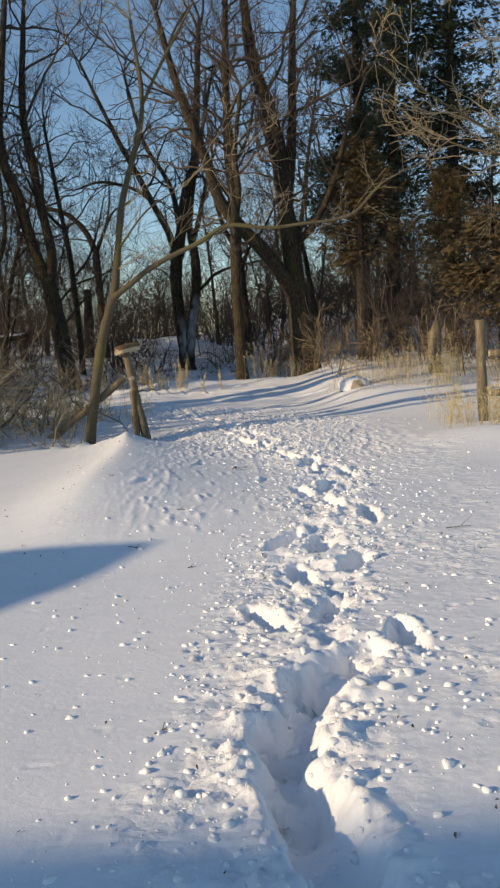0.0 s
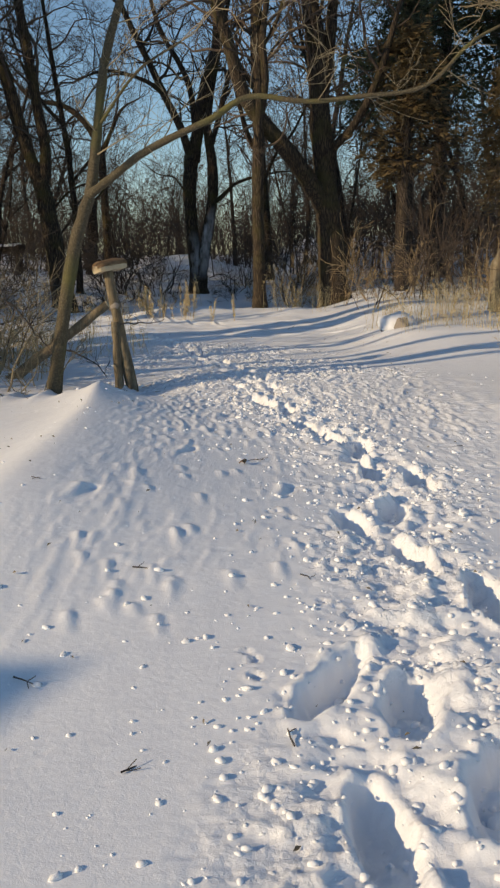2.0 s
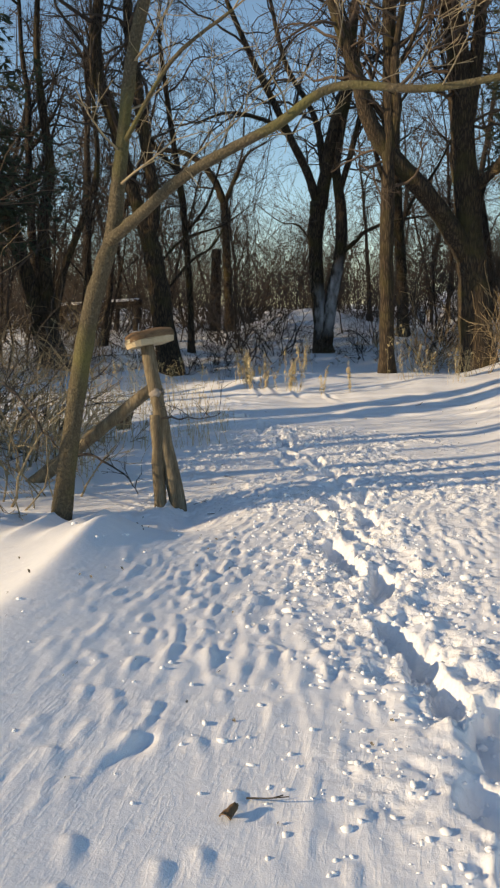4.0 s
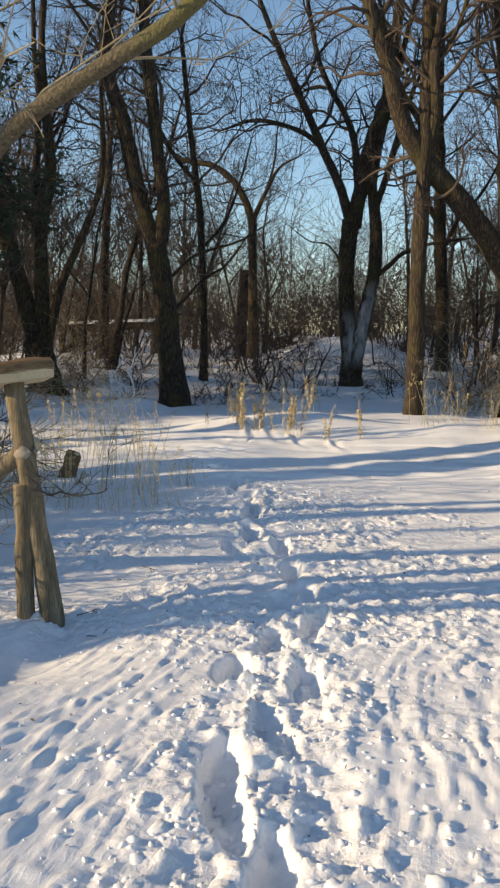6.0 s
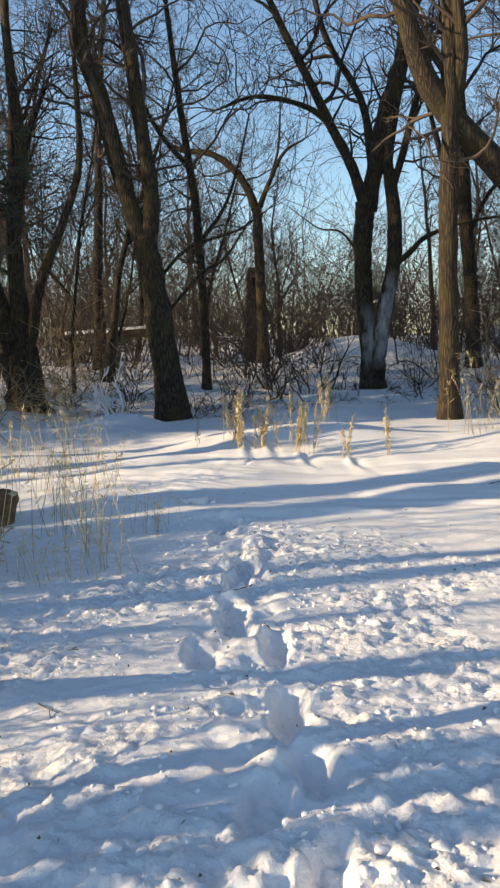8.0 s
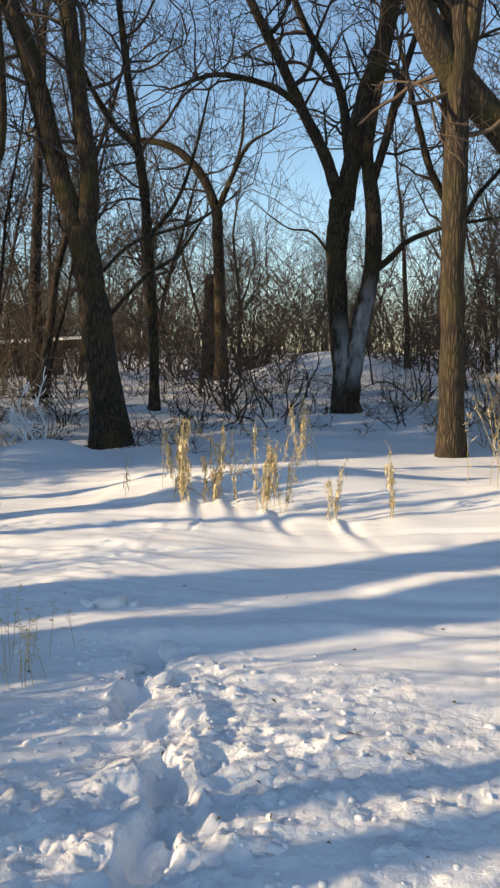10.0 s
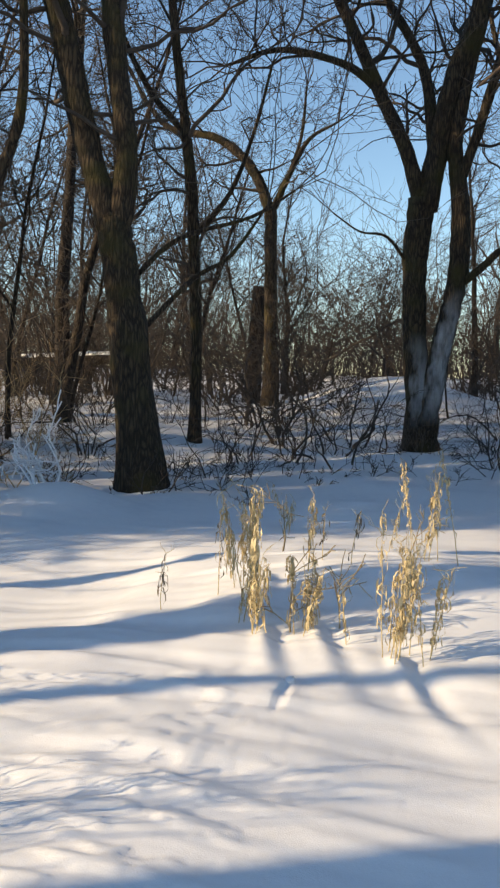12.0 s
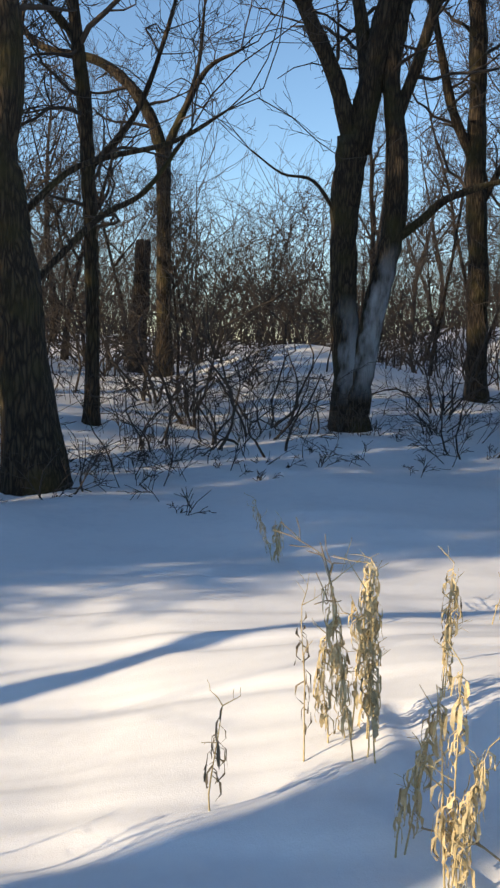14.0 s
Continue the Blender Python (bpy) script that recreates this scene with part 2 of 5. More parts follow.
class Geo:
    """Vertices and faces that grow tube by tube and blade by blade."""

    def __init__(self):
        self.v, self.f = [], []

    def tube(self, pts, radii, sides=6, cap=True):
        n0, prev = len(self.v), None
        side = Vector((1, 0, 0))
        count = len(pts)
        for i in range(count):
            a, b = pts[max(i - 1, 0)], pts[min(i + 1, count - 1)]
            ax = (b - a)
            if ax.length < 1e-6:
                ax = Vector((0, 0, 1))
            ax.normalize()
            side = side - ax * side.dot(ax)
            if side.length < 1e-3:
                side = ax.orthogonal()
            side.normalize()
            up = ax.cross(side)
            r, p = radii[i], pts[i]
            for k in range(sides):
                w = 2 * math.pi * k / sides
                c, s = math.cos(w) * r, math.sin(w) * r
                self.v.append((p.x + side.x * c + up.x * s, p.y + side.y * c + up.y * s, p.z + side.z * c + up.z * s))
            if prev is not None:
                cur = n0 + i * sides
                for k in range(sides):
                    k2 = (k + 1) % sides
                    self.f.append((prev + k, prev + k2, cur + k2, cur + k))
            prev = n0 + i * sides
        if cap:
            self.f.append(tuple(range(prev, prev + sides)))
            self.f.append(tuple(range(n0 + sides - 1, n0 - 1, -1)))

    def blade(self, p, along, across, bend=None):
        """A leaf-like quad strip of four corners and a tip."""
        n0 = len(self.v)
        mid = p + along * 0.5 + (bend or Vector((0, 0, 0)))
        tip = p + along
        for q in (p, mid + across, tip, mid - across):
            self.v.append(tuple(q))
        self.f.append((n0, n0 + 1, n0 + 2))
        self.f.append((n0, n0 + 2, n0 + 3))

    def mesh(self, name, mat, smooth=True):
        me = bpy.data.meshes.new(name)
        me.from_pydata(self.v, [], self.f)
        me.materials.append(mat)
        if smooth:
            me.polygons.foreach_set("use_smooth", [True] * len(me.polygons))
        me.update()
        return me


def link(name, me, parent=None, label=""):
    ob = new(name, me)
    if parent is not None:
        ob.parent = parent
    if label:
        ob["label"] = label
    return ob


def part(name, geo, mat, parent, label="", smooth=True):
    return link(name, geo.mesh(name, mat, smooth), parent, label)


def thing(name, at, label, category, group="", kind=""):
    ob = new(name)
    ob.location = at
    ob.empty_display_size = 0.1
    return tagged(ob, label, category, group, kind)


def smooth01(a, b, x):
    t = np.clip((x - a) / (b - a), 0, 1)
    return t * t * (3 - 2 * t)


def bump01(x, c, w):
    return np.exp(-((x - c) / w) ** 2)


LATTICE = np.random.RandomState(5).rand(256, 256)


def vnoise(x, y, seed=0):
    """Smooth value noise between 0 and 1, one cell to the unit."""
    x, y = x + seed * 17.31, y + seed * 9.77
    xi, yi = np.floor(x).astype(int), np.floor(y).astype(int)
    fx, fy = x - xi, y - yi
    fx, fy = fx * fx * (3 - 2 * fx), fy * fy * (3 - 2 * fy)
    a, b = LATTICE[xi % 256, yi % 256], LATTICE[(xi + 1) % 256, yi % 256]
    c, d = LATTICE[xi % 256, (yi + 1) % 256], LATTICE[(xi + 1) % 256, (yi + 1) % 256]
    return (a * (1 - fx) + b * fx) * (1 - fy) + (c * (1 - fx) + d * fx) * fy


def base_height(x, y):
    """The lie of the land under its snow: lawn, drifts at the wood's edge, the bank behind the trees."""
    x, y = np.asarray(x, float), np.asarray(y, float)
    z = 0.20 * smooth01(18.0, 21.8, y) - 0.12 * bump01(y, 29.0, 3.2)
    z = z + 0.20 * smooth01(28, 34, y) + 0.28 * smooth01(33, 39, y)
    z = z + 0.9 * bump01(x, -3.2, 2.4) * bump01(y, 38.6, 2.4) + 0.6 * smooth01(-1.5, 4, x) * smooth01(35, 42, y)
    z = z + 0.9 * smooth01(41, 52, y) + 0.36 * smooth01(14, 19.5, y) * smooth01(1.0, 3.2, x)
    z = z + 0.22 * smooth01(-6.2, -9, x) * smooth01(20, 30, y) + 0.30 * bump01(x, -7.0, 1.6) * bump01(y, 32.5, 1.8)
    # hollows round the large trunks
    z = z - 0.16 * bump01(x, -5.8, 2.2) * bump01(y, 29.0, 1.8) - 0.12 * bump01(x, -2.1, 1.6) * bump01(y, 33.9, 1.3) - 0.13 * bump01(x, 1.9, 1.0) * bump01(y, 27.4, 0.9)
    # long dune beside the leaning post: a crest, steep on its lee side
    edge = -1.50 - 0.22 * smooth01(10.5, 13.2, y) + 0.05 * np.sin(y * 0.9) + 0.10 * smooth01(8.0, 6.0, y)
    soft = 0.03 + 0.30 * smooth01(12.5, 7.0, y)
    away = np.sqrt((x - edge) ** 2 + soft ** 2) - soft
    lee, luff = np.exp(-away / (0.40 + 0.65 * smooth01(12.8, 10.0, y))), np.exp(-away / 0.45)
    z = z + 0.27 * np.where(x > edge, lee, 0.06 + 0.94 * luff) * smooth01(5.6, 8.6, y) * smooth01(13.9, 12.3, y)
    z = z - 0.10 * bump01(x, -1.52, 0.30) * bump01(y, 13.55, 0.55)
    z = z - 0.10 * bump01(y, 14.1, 1.1) * smooth01(-0.6, -1.5, x)
    # banks where the mown strip ends
    z = z + 0.16 * bump01(x, 3.2, 0.9) * bump01(y, 11.2, 0.9) + 0.12 * bump01(x, 2.3, 0.7) * bump01(y, 18.0, 0.7)
    z = z + 0.14 * bump01(x, 0.9, 1.0) * bump01(y, 23.0, 0.8) + 0.28 * bump01(x, -5.95, 0.75) * bump01(y, 26.7, 0.9)
    z = z + 0.23 * bump01(x, -1.8, 1.2) * bump01(y, 23.1, 1.0) - 0.10 * smooth01(-3.0, -4.2, x) * bump01(y, 22.5, 2.0)
    # soft wind-laid swells
    z = z + 0.10 * (vnoise(x / 2.8, y / 1.5, 1) - 0.5) * smooth01(17, 22, y) + 0.05 * (vnoise(x / 1.6, y / 1.6, 2) - 0.5) + 0.16 * (vnoise(x / 1.3, y / 1.0, 6) - 0.5) * smooth01(24.5, 27, y) * smooth01(44, 37, y)
    z = z + 0.30 * (vnoise(x / 6, y / 4, 3) - 0.5) * smooth01(30, 38, y) + 1.2 * (vnoise(x / 40, y / 40, 4) - 0.4) * smooth01(45, 90, y)
    return z


def ground_z(x, y):
    return float(base_height(x, y))


# the boot holes on the way into the wood: where each lies
HOLES = [(0.06, 4.58), (0.41, 4.73), (0.30, 5.47), (0.66, 5.68), (0.48, 6.15), (0.22, 6.28), (0.96, 6.98), (0.71, 7.50), (0.47, 8.03), (0.75, 8.33),
         (1.01, 9.01), (0.74, 9.23), (0.67, 9.45), (0.72, 10.00), (0.54, 10.27), (0.46, 10.63), (0.35, 10.90), (0.23, 11.70), (0.24, 11.95), (0.00, 12.25)]
HOLES += [(0.74, 4.22), (-0.10, 12.59), (0.04, 12.91), (-0.31, 13.55), (0.07, 13.49), (-0.20, 14.02), (-0.02, 14.25), (-0.28, 14.66), (-0.14, 14.90), (-0.35, 15.34), (-0.92, 15.95),
          (-0.60, 16.20), (-0.97, 16.73), (-1.12, 17.30), (-0.90, 16.48), (-1.56, 18.42), (-1.62, 18.82), (-1.12, 17.62)]
TRENCH = [(0.36, 1.2), (0.20, 2.34), (0.10, 2.78), (0.08, 3.2), (0.26, 3.74), (0.50, 4.05)]


def trail_x(y):
    ys = [1.2, 2.75, 3.7, 5.4, 7.0, 9.1, 11, 13, 14.6, 16, 17.3, 18.9, 21]
    xs = [0.30, 0.07, 0.25, 0.35, 0.7, 0.8, 0.4, 0.0, -0.12, -0.65, -1.05, -1.6, -2.0]
    return np.interp(y, ys, xs)


def fbm(x, y, seed, octaves=3):
    """Value noise in turned octaves, about 0.5 on average."""
    z, amp, total = 0.0, 1.0, 0.0
    for k in range(octaves):
        z = z + amp * vnoise(x, y, seed + 50 + k)
        total += amp
        amp *= 0.55
        x, y = (x * 0.8 + y * 0.6) * 2.03, (y * 0.8 - x * 0.6) * 2.03
    return z / total


def hole_mark(x, y, cx, cy, turn, ln, wd, depth, lip):
    """A boot hole: caved-in walls, an uneven sole, snow thrown up over the far rim."""
    c, s = math.cos(turn), math.sin(turn)
    u, v = (x - cx) * c + (y - cy) * s, -(x - cx) * s + (y - cy) * c
    wob = 0.6 * (fbm(x * 8, y * 8, 7) - 0.5) + 0.10 * (vnoise(x * 28, y * 28, 17) - 0.5)
    d = np.sqrt((u / ln) ** 2 + (v / wd) ** 2) + wob
    inside = smooth01(1.22, 0.66, d)
    z = -depth * inside * (0.85 + 0.15 * np.clip(u / ln, -1, 1)) + depth * 0.6 * inside * (fbm(x * 10, y * 10, 19) - 0.5)
    rim = np.exp(-((d - 1.30) / 0.20) ** 2)
    return z + lip * rim * (0.1 + 1.7 * smooth01(0.42, 0.62, fbm(x * 15, y * 15, 8))) * (0.75 + 0.25 * np.clip(u / ln, -1, 1))


def crust(x, y):
    """How broken the crust is, from 0 to 1."""
    off = x - trail_x(y)
    rough = np.maximum(smooth01(0.75, 0.25, np.abs(off)), 0.9 * smooth01(12.6, 14.2, y) * smooth01(18.9, 17.6, y) * smooth01(2.7, 1.3, np.abs(off)))
    rough = np.maximum(rough, 0.5 * smooth01(0.0, 0.5, off) * smooth01(2.6, 1.2, off)) * smooth01(19.6, 18.0, y)
    return rough * (0.25 + 0.75 * smooth01(0.36, 0.6, fbm(x * 1.7, y * 1.7, 21)))


def snow_height(x, y):
    z = base_height(x, y)
    near = smooth01(24, 19, y)
    off = np.abs(x - trail_x(y))
    broken = crust(x, y)
    # broken crust: plates, lumps and pits at three sizes
    n1, n2 = fbm(x * 11, y * 13, 9), fbm(x * 23, y * 25, 10)
    crumb = 0.012 * smooth01(0.56, 0.64, n1) + 0.009 * smooth01(0.57, 0.64, n2) - 0.010 * smooth01(0.43, 0.34, n1) + 0.012 * (fbm(x * 30, y * 30, 11) - 0.5)
    z = z + crumb * broken * (1 + 0.6 * smooth01(13.4, 14.4, y))
    # trodden snow along the track: heaps and troughs
    churned = smooth01(0.42, 0.12, off + 0.25 * (fbm(x * 3, y * 3, 24) - 0.5)) * smooth01(19.4, 18.4, y) * smooth01(2.2, 3.4, y)
    heap = fbm(x * 5.5, y * 5.5, 18)
    z = z + churned * (0.020 * smooth01(0.50, 0.66, heap) - 0.028 * smooth01(0.50, 0.36, heap))
    # wind-scoured streaks that run with the lawn, thickest before the opening
    u, v = x + 0.10 * np.sin(y * 0.7) + 0.25 * (vnoise(x * 0.9, y * 0.9, 40) - 0.5), y
    open_ = near * smooth01(-1.6, -0.7, x) * smooth01(3.0, 2.0, x)
    lots = smooth01(9.0, 11.0, y) * smooth01(14.8, 13.6, y)
    some = 0.45 * smooth01(5.6, 8.0, y) * smooth01(16.0, 13.0, y)
    patch = 0.25 + 0.85 * smooth01(0.38, 0.62, fbm(x * 1.1, y * 0.8, 41))
    streak = fbm(u * 11.0, v * 1.8, 12)
    sway = 1.5 * fbm(x * 1.6, y * 1.6, 43)
    dash = smooth01(0.66, 0.88, vnoise(u * 23 + sway, v * 4.6 + sway, 42)) + 0.7 * smooth01(0.70, 0.90, vnoise(u * 34 + sway, v * 8.0, 46))
    dash2 = smooth01(0.68, 0.90, vnoise((u + 0.12 * v) * 19 - sway, (v - 0.12 * u) * 3.6, 44))
    nick = smooth01(0.74, 0.90, vnoise(u * 21 - sway, v * 6, 45))
    z = z + open_ * np.maximum(lots, some * patch) * (0.006 * (smooth01(0.44, 0.66, streak) - 0.4) + 0.012 * dash + 0.010 * dash2 - 0.004 * nick)
    # fine ripples across the drifts
    warp = 2.2 * fbm(x * 0.8, y * 1.1, 31)
    rip2 = vnoise(x * 0.7 + 3, y * 7.5 + warp, 13)
    rip3 = vnoise(x * 1.5, y * 17 + 2.0 * warp, 33)
    drifts = smooth01(16.8, 18.6, y) * smooth01(34, 27, y) * (0.35 + 0.65 * smooth01(0.40, 0.56, fbm(x * 0.6, y * 0.6, 34)))
    z = z + (0.024 * (smooth01(0.15, 0.85, rip2) - 0.5) + 0.010 * (rip3 - 0.5)) * drifts
    # soft flutes down the face of the drift
    z = z + 0.040 * (fbm(x * 2.2 + 0.5 * y, y * 0.8, 35, 2) - 0.5) * smooth01(19.0, 20.5, y) * smooth01(27, 24, y)
    # a low broken ledge on the way up
    ledge = 19.15 + 0.28 * (x + 1.6) + 0.10 * (fbm(x * 2.2, x * 0 + 4.0, 36) - 0.5)
    z = z + 0.05 * np.exp(-((y - ledge) / 0.11) ** 2) * smooth01(-2.5, -2.1, x) * smooth01(0.2, -0.6, x) * (0.5 + fbm(x * 7, y * 7, 37))
    flaky = smooth01(-1.6, -2.4, x) * smooth01(19.2, 19.8, y) * smooth01(22.0, 21.0, y) * smooth01(-4.5, -3.5, x)
    z = z + 0.012 * flaky * smooth01(0.52, 0.60, fbm(x * 4.5, y * 17, 61))
    # tails of drift behind the weed clumps
    for cx, cy, s in ((-2.34, 22.0, 0.4), (-2.08, 22.1, 0.5), (-1.64, 21.85, 0.6), (-1.02, 21.7, 0.5), (-2.5, 22.8, 0.2)):
        t = np.clip((cy - y) / 0.9, 0, 1)
        d = x - cx - s * 0.5 * t - 0.12 * t * t
        z = z + 0.024 * np.exp(-(d / (0.04 + 0.06 * t)) ** 2) * (1 - t) * (y < cy + 0.05)
        z = z - 0.018 * np.exp(-((d - 0.10 - 0.06 * t) / (0.05 + 0.04 * t)) ** 2) * (1 - t) * (y < cy + 0.05)
    # ridges of drift drawn out behind the young tree and the leaning post
    for cx, cy, ln, wd, hi in ((-2.52, 13.62, 1.5, 0.10, 0.10), (-2.18, 13.75, 1.7, 0.12, 0.09), (-2.95, 13.7, 1.3, 0.12, 0.09), (-3.35, 13.8, 1.1, 0.14, 0.08), (-1.75, 14.25, 0.9, 0.10, 0.05)):
        t = np.clip((cy - y) / ln, 0, 1)
        d = x - cx - 0.10 * t
        z = z + hi * np.exp(-np.abs(d) / (wd * (0.6 + 0.9 * t))) * (1 - t) ** 1.2 * smooth01(cy + 0.25, cy - 0.05, y)
        z = z - 0.6 * hi * np.exp(-((d - 2.0 * wd) / (1.2 * wd)) ** 2) * (1 - t) * smooth01(cy + 0.25, cy - 0.05, y)
    # a groove scoured behind one frozen lump
    z = z + hole_mark(x, y, -2.08, 21.28, 1.57, 0.15, 0.026, 0.013, 0.0)
    # scattered scoops where twigs and leaves have stuck
    z = z - near * 0.004 * smooth01(0.93, 0.97, vnoise(x * 13, y * 13, 14))
    return z


def with_prints(x, y, z):
    r = random.Random(3)
    for i, (cx, cy) in enumerate(HOLES):
        turn = math.atan2(1.0, (trail_x(cy + 0.5) - trail_x(cy - 0.5))) + r.uniform(-0.3, 0.3)
        if i == 0:
            turn = 2.0
        sel = (np.abs(x - cx) < 0.7) & (np.abs(y - cy) < 0.7)
        z[sel] += hole_mark(x[sel], y[sel], cx, cy, turn, r.uniform(0.19, 0.26), r.uniform(0.070, 0.088), r.uniform(0.10, 0.14), r.uniform(0.006, 0.013))
    for (ax, ay), (bx, by) in zip(TRENCH[:-1], TRENCH[1:]):
        dx, dy = bx - ax, by - ay
        ll = dx * dx + dy * dy
        sel = (np.abs(x - ax) < 1.4) & (y > ay - 0.35) & (y < by + 0.35)
        xs, ys = x[sel], y[sel]
        t = np.clip(((xs - ax) * dx + (ys - ay) * dy) / ll, 0, 1)
        d = np.hypot(xs - ax - t * dx, ys - ay - t * dy) + 0.10 * (fbm(xs * 7, ys * 7, 15) - 0.5) + 0.02 * (vnoise(xs * 24, ys * 24, 47) - 0.5)
        floor = 0.14 + 0.06 * (fbm(xs * 7, ys * 7, 48) - 0.5)
        z[sel] += (-floor * smooth01(0.15, 0.05, d) + 0.022 * np.exp(-((d - 0.19) / 0.05) ** 2) * smooth01(0.42, 0.62, fbm(xs * 11, ys * 11, 16))) / (1 + 0.9 * (np.abs(t - 0.5) > 0.499))
    # short tails of drift, sharp at the head, drawn out by the wind
    for k in range(150):
        cx, cy, ln, wd = r.uniform(-0.95, 1.3), r.uniform(6.6, 13.2), r.uniform(0.10, 0.26), r.uniform(0.018, 0.030)
        sel = (np.abs(x - cx) < 0.2) & (y > cy - ln - 0.1) & (y < cy + 0.1)
        t = np.clip((cy - y[sel]) / ln, 0, 1)
        d = x[sel] - cx - 0.03 * t
        keep = smooth01(cy + 0.035, cy, y[sel]) * (1 - t) ** 0.8
        z[sel] += keep * (0.011 * np.exp(-(d / wd) ** 2) - 0.004 * np.exp(-((d - 1.9 * wd) / (1.1 * wd)) ** 2))
    # two longer scoops in the lee of frozen tufts
    for cx, cy, ln, wd in ((-1.02, 8.25, 0.34, 0.045), (0.14, 8.75, 0.42, 0.035), (-0.55, 9.6, 0.25, 0.035)):
        sel = (np.abs(x - cx) < 0.4) & (y > cy - ln - 0.1) & (y < cy + 0.1)
        t = np.clip((cy - y[sel]) / ln, 0, 1)
        d = x[sel] - cx + 0.10 * t * t
        z[sel] += smooth01(cy + 0.05, cy, y[sel]) * (1 - t) * (0.018 * np.exp(-((d + wd) / wd) ** 2) - 0.02 * np.exp(-((d - 0.4 * wd) / wd) ** 2))
    # animal tracks in strings of paired dents, and drag marks
    for k in range(72):
        if k % 6 == 0:
            ox, oy, way = r.uniform(-0.8, 1.7), r.uniform(2.6, 12.5), r.uniform(0.3, 2.8)
        step = (k % 6) // 2 * 0.17
        cx, cy = ox + step * math.cos(way) + r.uniform(-0.05, 0.05), oy + step * math.sin(way) + r.uniform(-0.05, 0.05)
        sel = (np.abs(x - cx) < 0.2) & (np.abs(y - cy) < 0.2)
        z[sel] += hole_mark(x[sel], y[sel], cx, cy, way, r.uniform(0.022, 0.036), r.uniform(0.016, 0.022), r.uniform(0.008, 0.015), 0.007)
    return z


def spread(lo, hi, step, reach_lo, reach_hi, growth=1.16):
    """Grid lines: even between lo and hi, wider and wider outside."""
    mid = list(np.arange(lo, hi, step))
    left, d, p = [], step, lo
    while p > reach_lo:
        d *= growth
        p -= d
        left.append(p)
    right, d, p = [], step, mid[-1]
    while p < reach_hi:
        d *= growth
        p += d
        right.append(p)
    return np.array(left[::-1] + mid + right)


def make_ground():
    xs = spread(-2.3, 1.7, 0.016, -900, 900, 1.065)
    ya = np.concatenate([np.arange(1.4, 7.0, 0.0125), np.arange(7.0, 20.5, 0.0175)])
    yb = spread(20.5, 24.0, 0.032, 20.5, 1500, 1.06)[1:]
    yc = spread(1.4, 1.5, 0.03, -500, 1.4, 1.12)
    ys = np.concatenate([yc[yc < 1.39], ya, yb[yb > 20.5]])
    gx, gy = np.meshgrid(xs, ys)
    z = with_prints(gx, gy, snow_height(gx, gy))
    nx, ny = len(xs), len(ys)
    me = bpy.data.meshes.new("ground")
    me.vertices.add(nx * ny)
    me.vertices.foreach_set("co", np.stack([gx, gy, z], -1).astype(np.float32).ravel())
    i = (np.arange(ny - 1)[:, None] * nx + np.arange(nx - 1)[None, :]).ravel()
    quads = np.stack([i, i + 1, i + 1 + nx, i + nx], -1).astype(np.int32)
    me.loops.add(quads.size)
    me.loops.foreach_set("vertex_index", quads.ravel())
    me.polygons.add(len(quads))
    me.polygons.foreach_set("loop_start", np.arange(0, quads.size, 4, dtype=np.int32))
    me.polygons.foreach_set("use_smooth", np.ones(len(quads), dtype=bool))
    me.materials.append(SNOW)
    me.update(calc_edges=True)
    me.attributes.new("rough", "FLOAT", "POINT").data.foreach_set("value", np.maximum(crust(gx, gy) * (1 + 0.9 * smooth01(13.6, 14.6, gy)), 0.12 * smooth01(21, 18, gy)).astype(np.float32).ravel())
    open_snow = (0.25 + 0.75 * smooth01(0.30, 0.62, vnoise(gx * 1.1, gy * 0.8, 41))) * smooth01(6.5, 10.0, gy) * smooth01(16, 14, gy) * smooth01(-1.6, -0.8, gx)
    me.attributes.new("scour", "FLOAT", "POINT").data.foreach_set("value", open_snow.astype(np.float32).ravel())
    return tagged(new("ground", me), "wind-rippled snow with drifts and deep boot prints", "snow", kind="structure")


GROUND = make_ground()

# ---- trees ----


def wander(r, p, d, length, steps, bend, lift):
    """A crooked line of points from p along d."""
    pts, d = [p.copy()], d.normalized()
    for _ in range(steps):
        d = (d + Vector((r.gauss(0, bend), r.gauss(0, bend), r.gauss(0, bend) + lift))).normalized()
        pts.append(pts[-1] + d * (length / steps))
    return pts


def twigs(geo, r, p, d, length, radius, depth, bend=0.22, lift=0.05, kids=(3, 5), thin=0.003):
    """A branch and all that grows on it."""
    steps = max(2 if length < 0.3 else 3, min(8, int(length / 0.2)))
    pts = wander(r, p, d, length, steps, bend, lift)
    tip = max(thin, radius * 0.3)
    radii = [radius + (tip - radius) * i / steps for i in range(steps + 1)]
    geo.tube(pts, radii, 5 if radius > 0.03 else (4 if radius > 0.012 else 3), cap=False)
    if depth <= 0:
        return
    for _ in range(r.randint(*kids)):
        f = r.uniform(0.22, 0.98)
        i = min(steps - 1, int(f * steps))
        q = pts[i].lerp(pts[i + 1], f * steps - i)
        ax = (pts[i + 1] - pts[i]).normalized()
        off = Vector((r.gauss(0, 1), r.gauss(0, 1), r.gauss(0.15, 0.8)))
        off = (off - ax * off.dot(ax)).normalized()
        nd = ax * r.uniform(0.5, 1.0) + off * r.uniform(0.45, 0.95)
        twigs(geo, r, q, nd, length * r.uniform(0.35, 0.62), max(thin, radius * r.uniform(0.3, 0.5)), depth - 1, bend, lift, kids, thin)


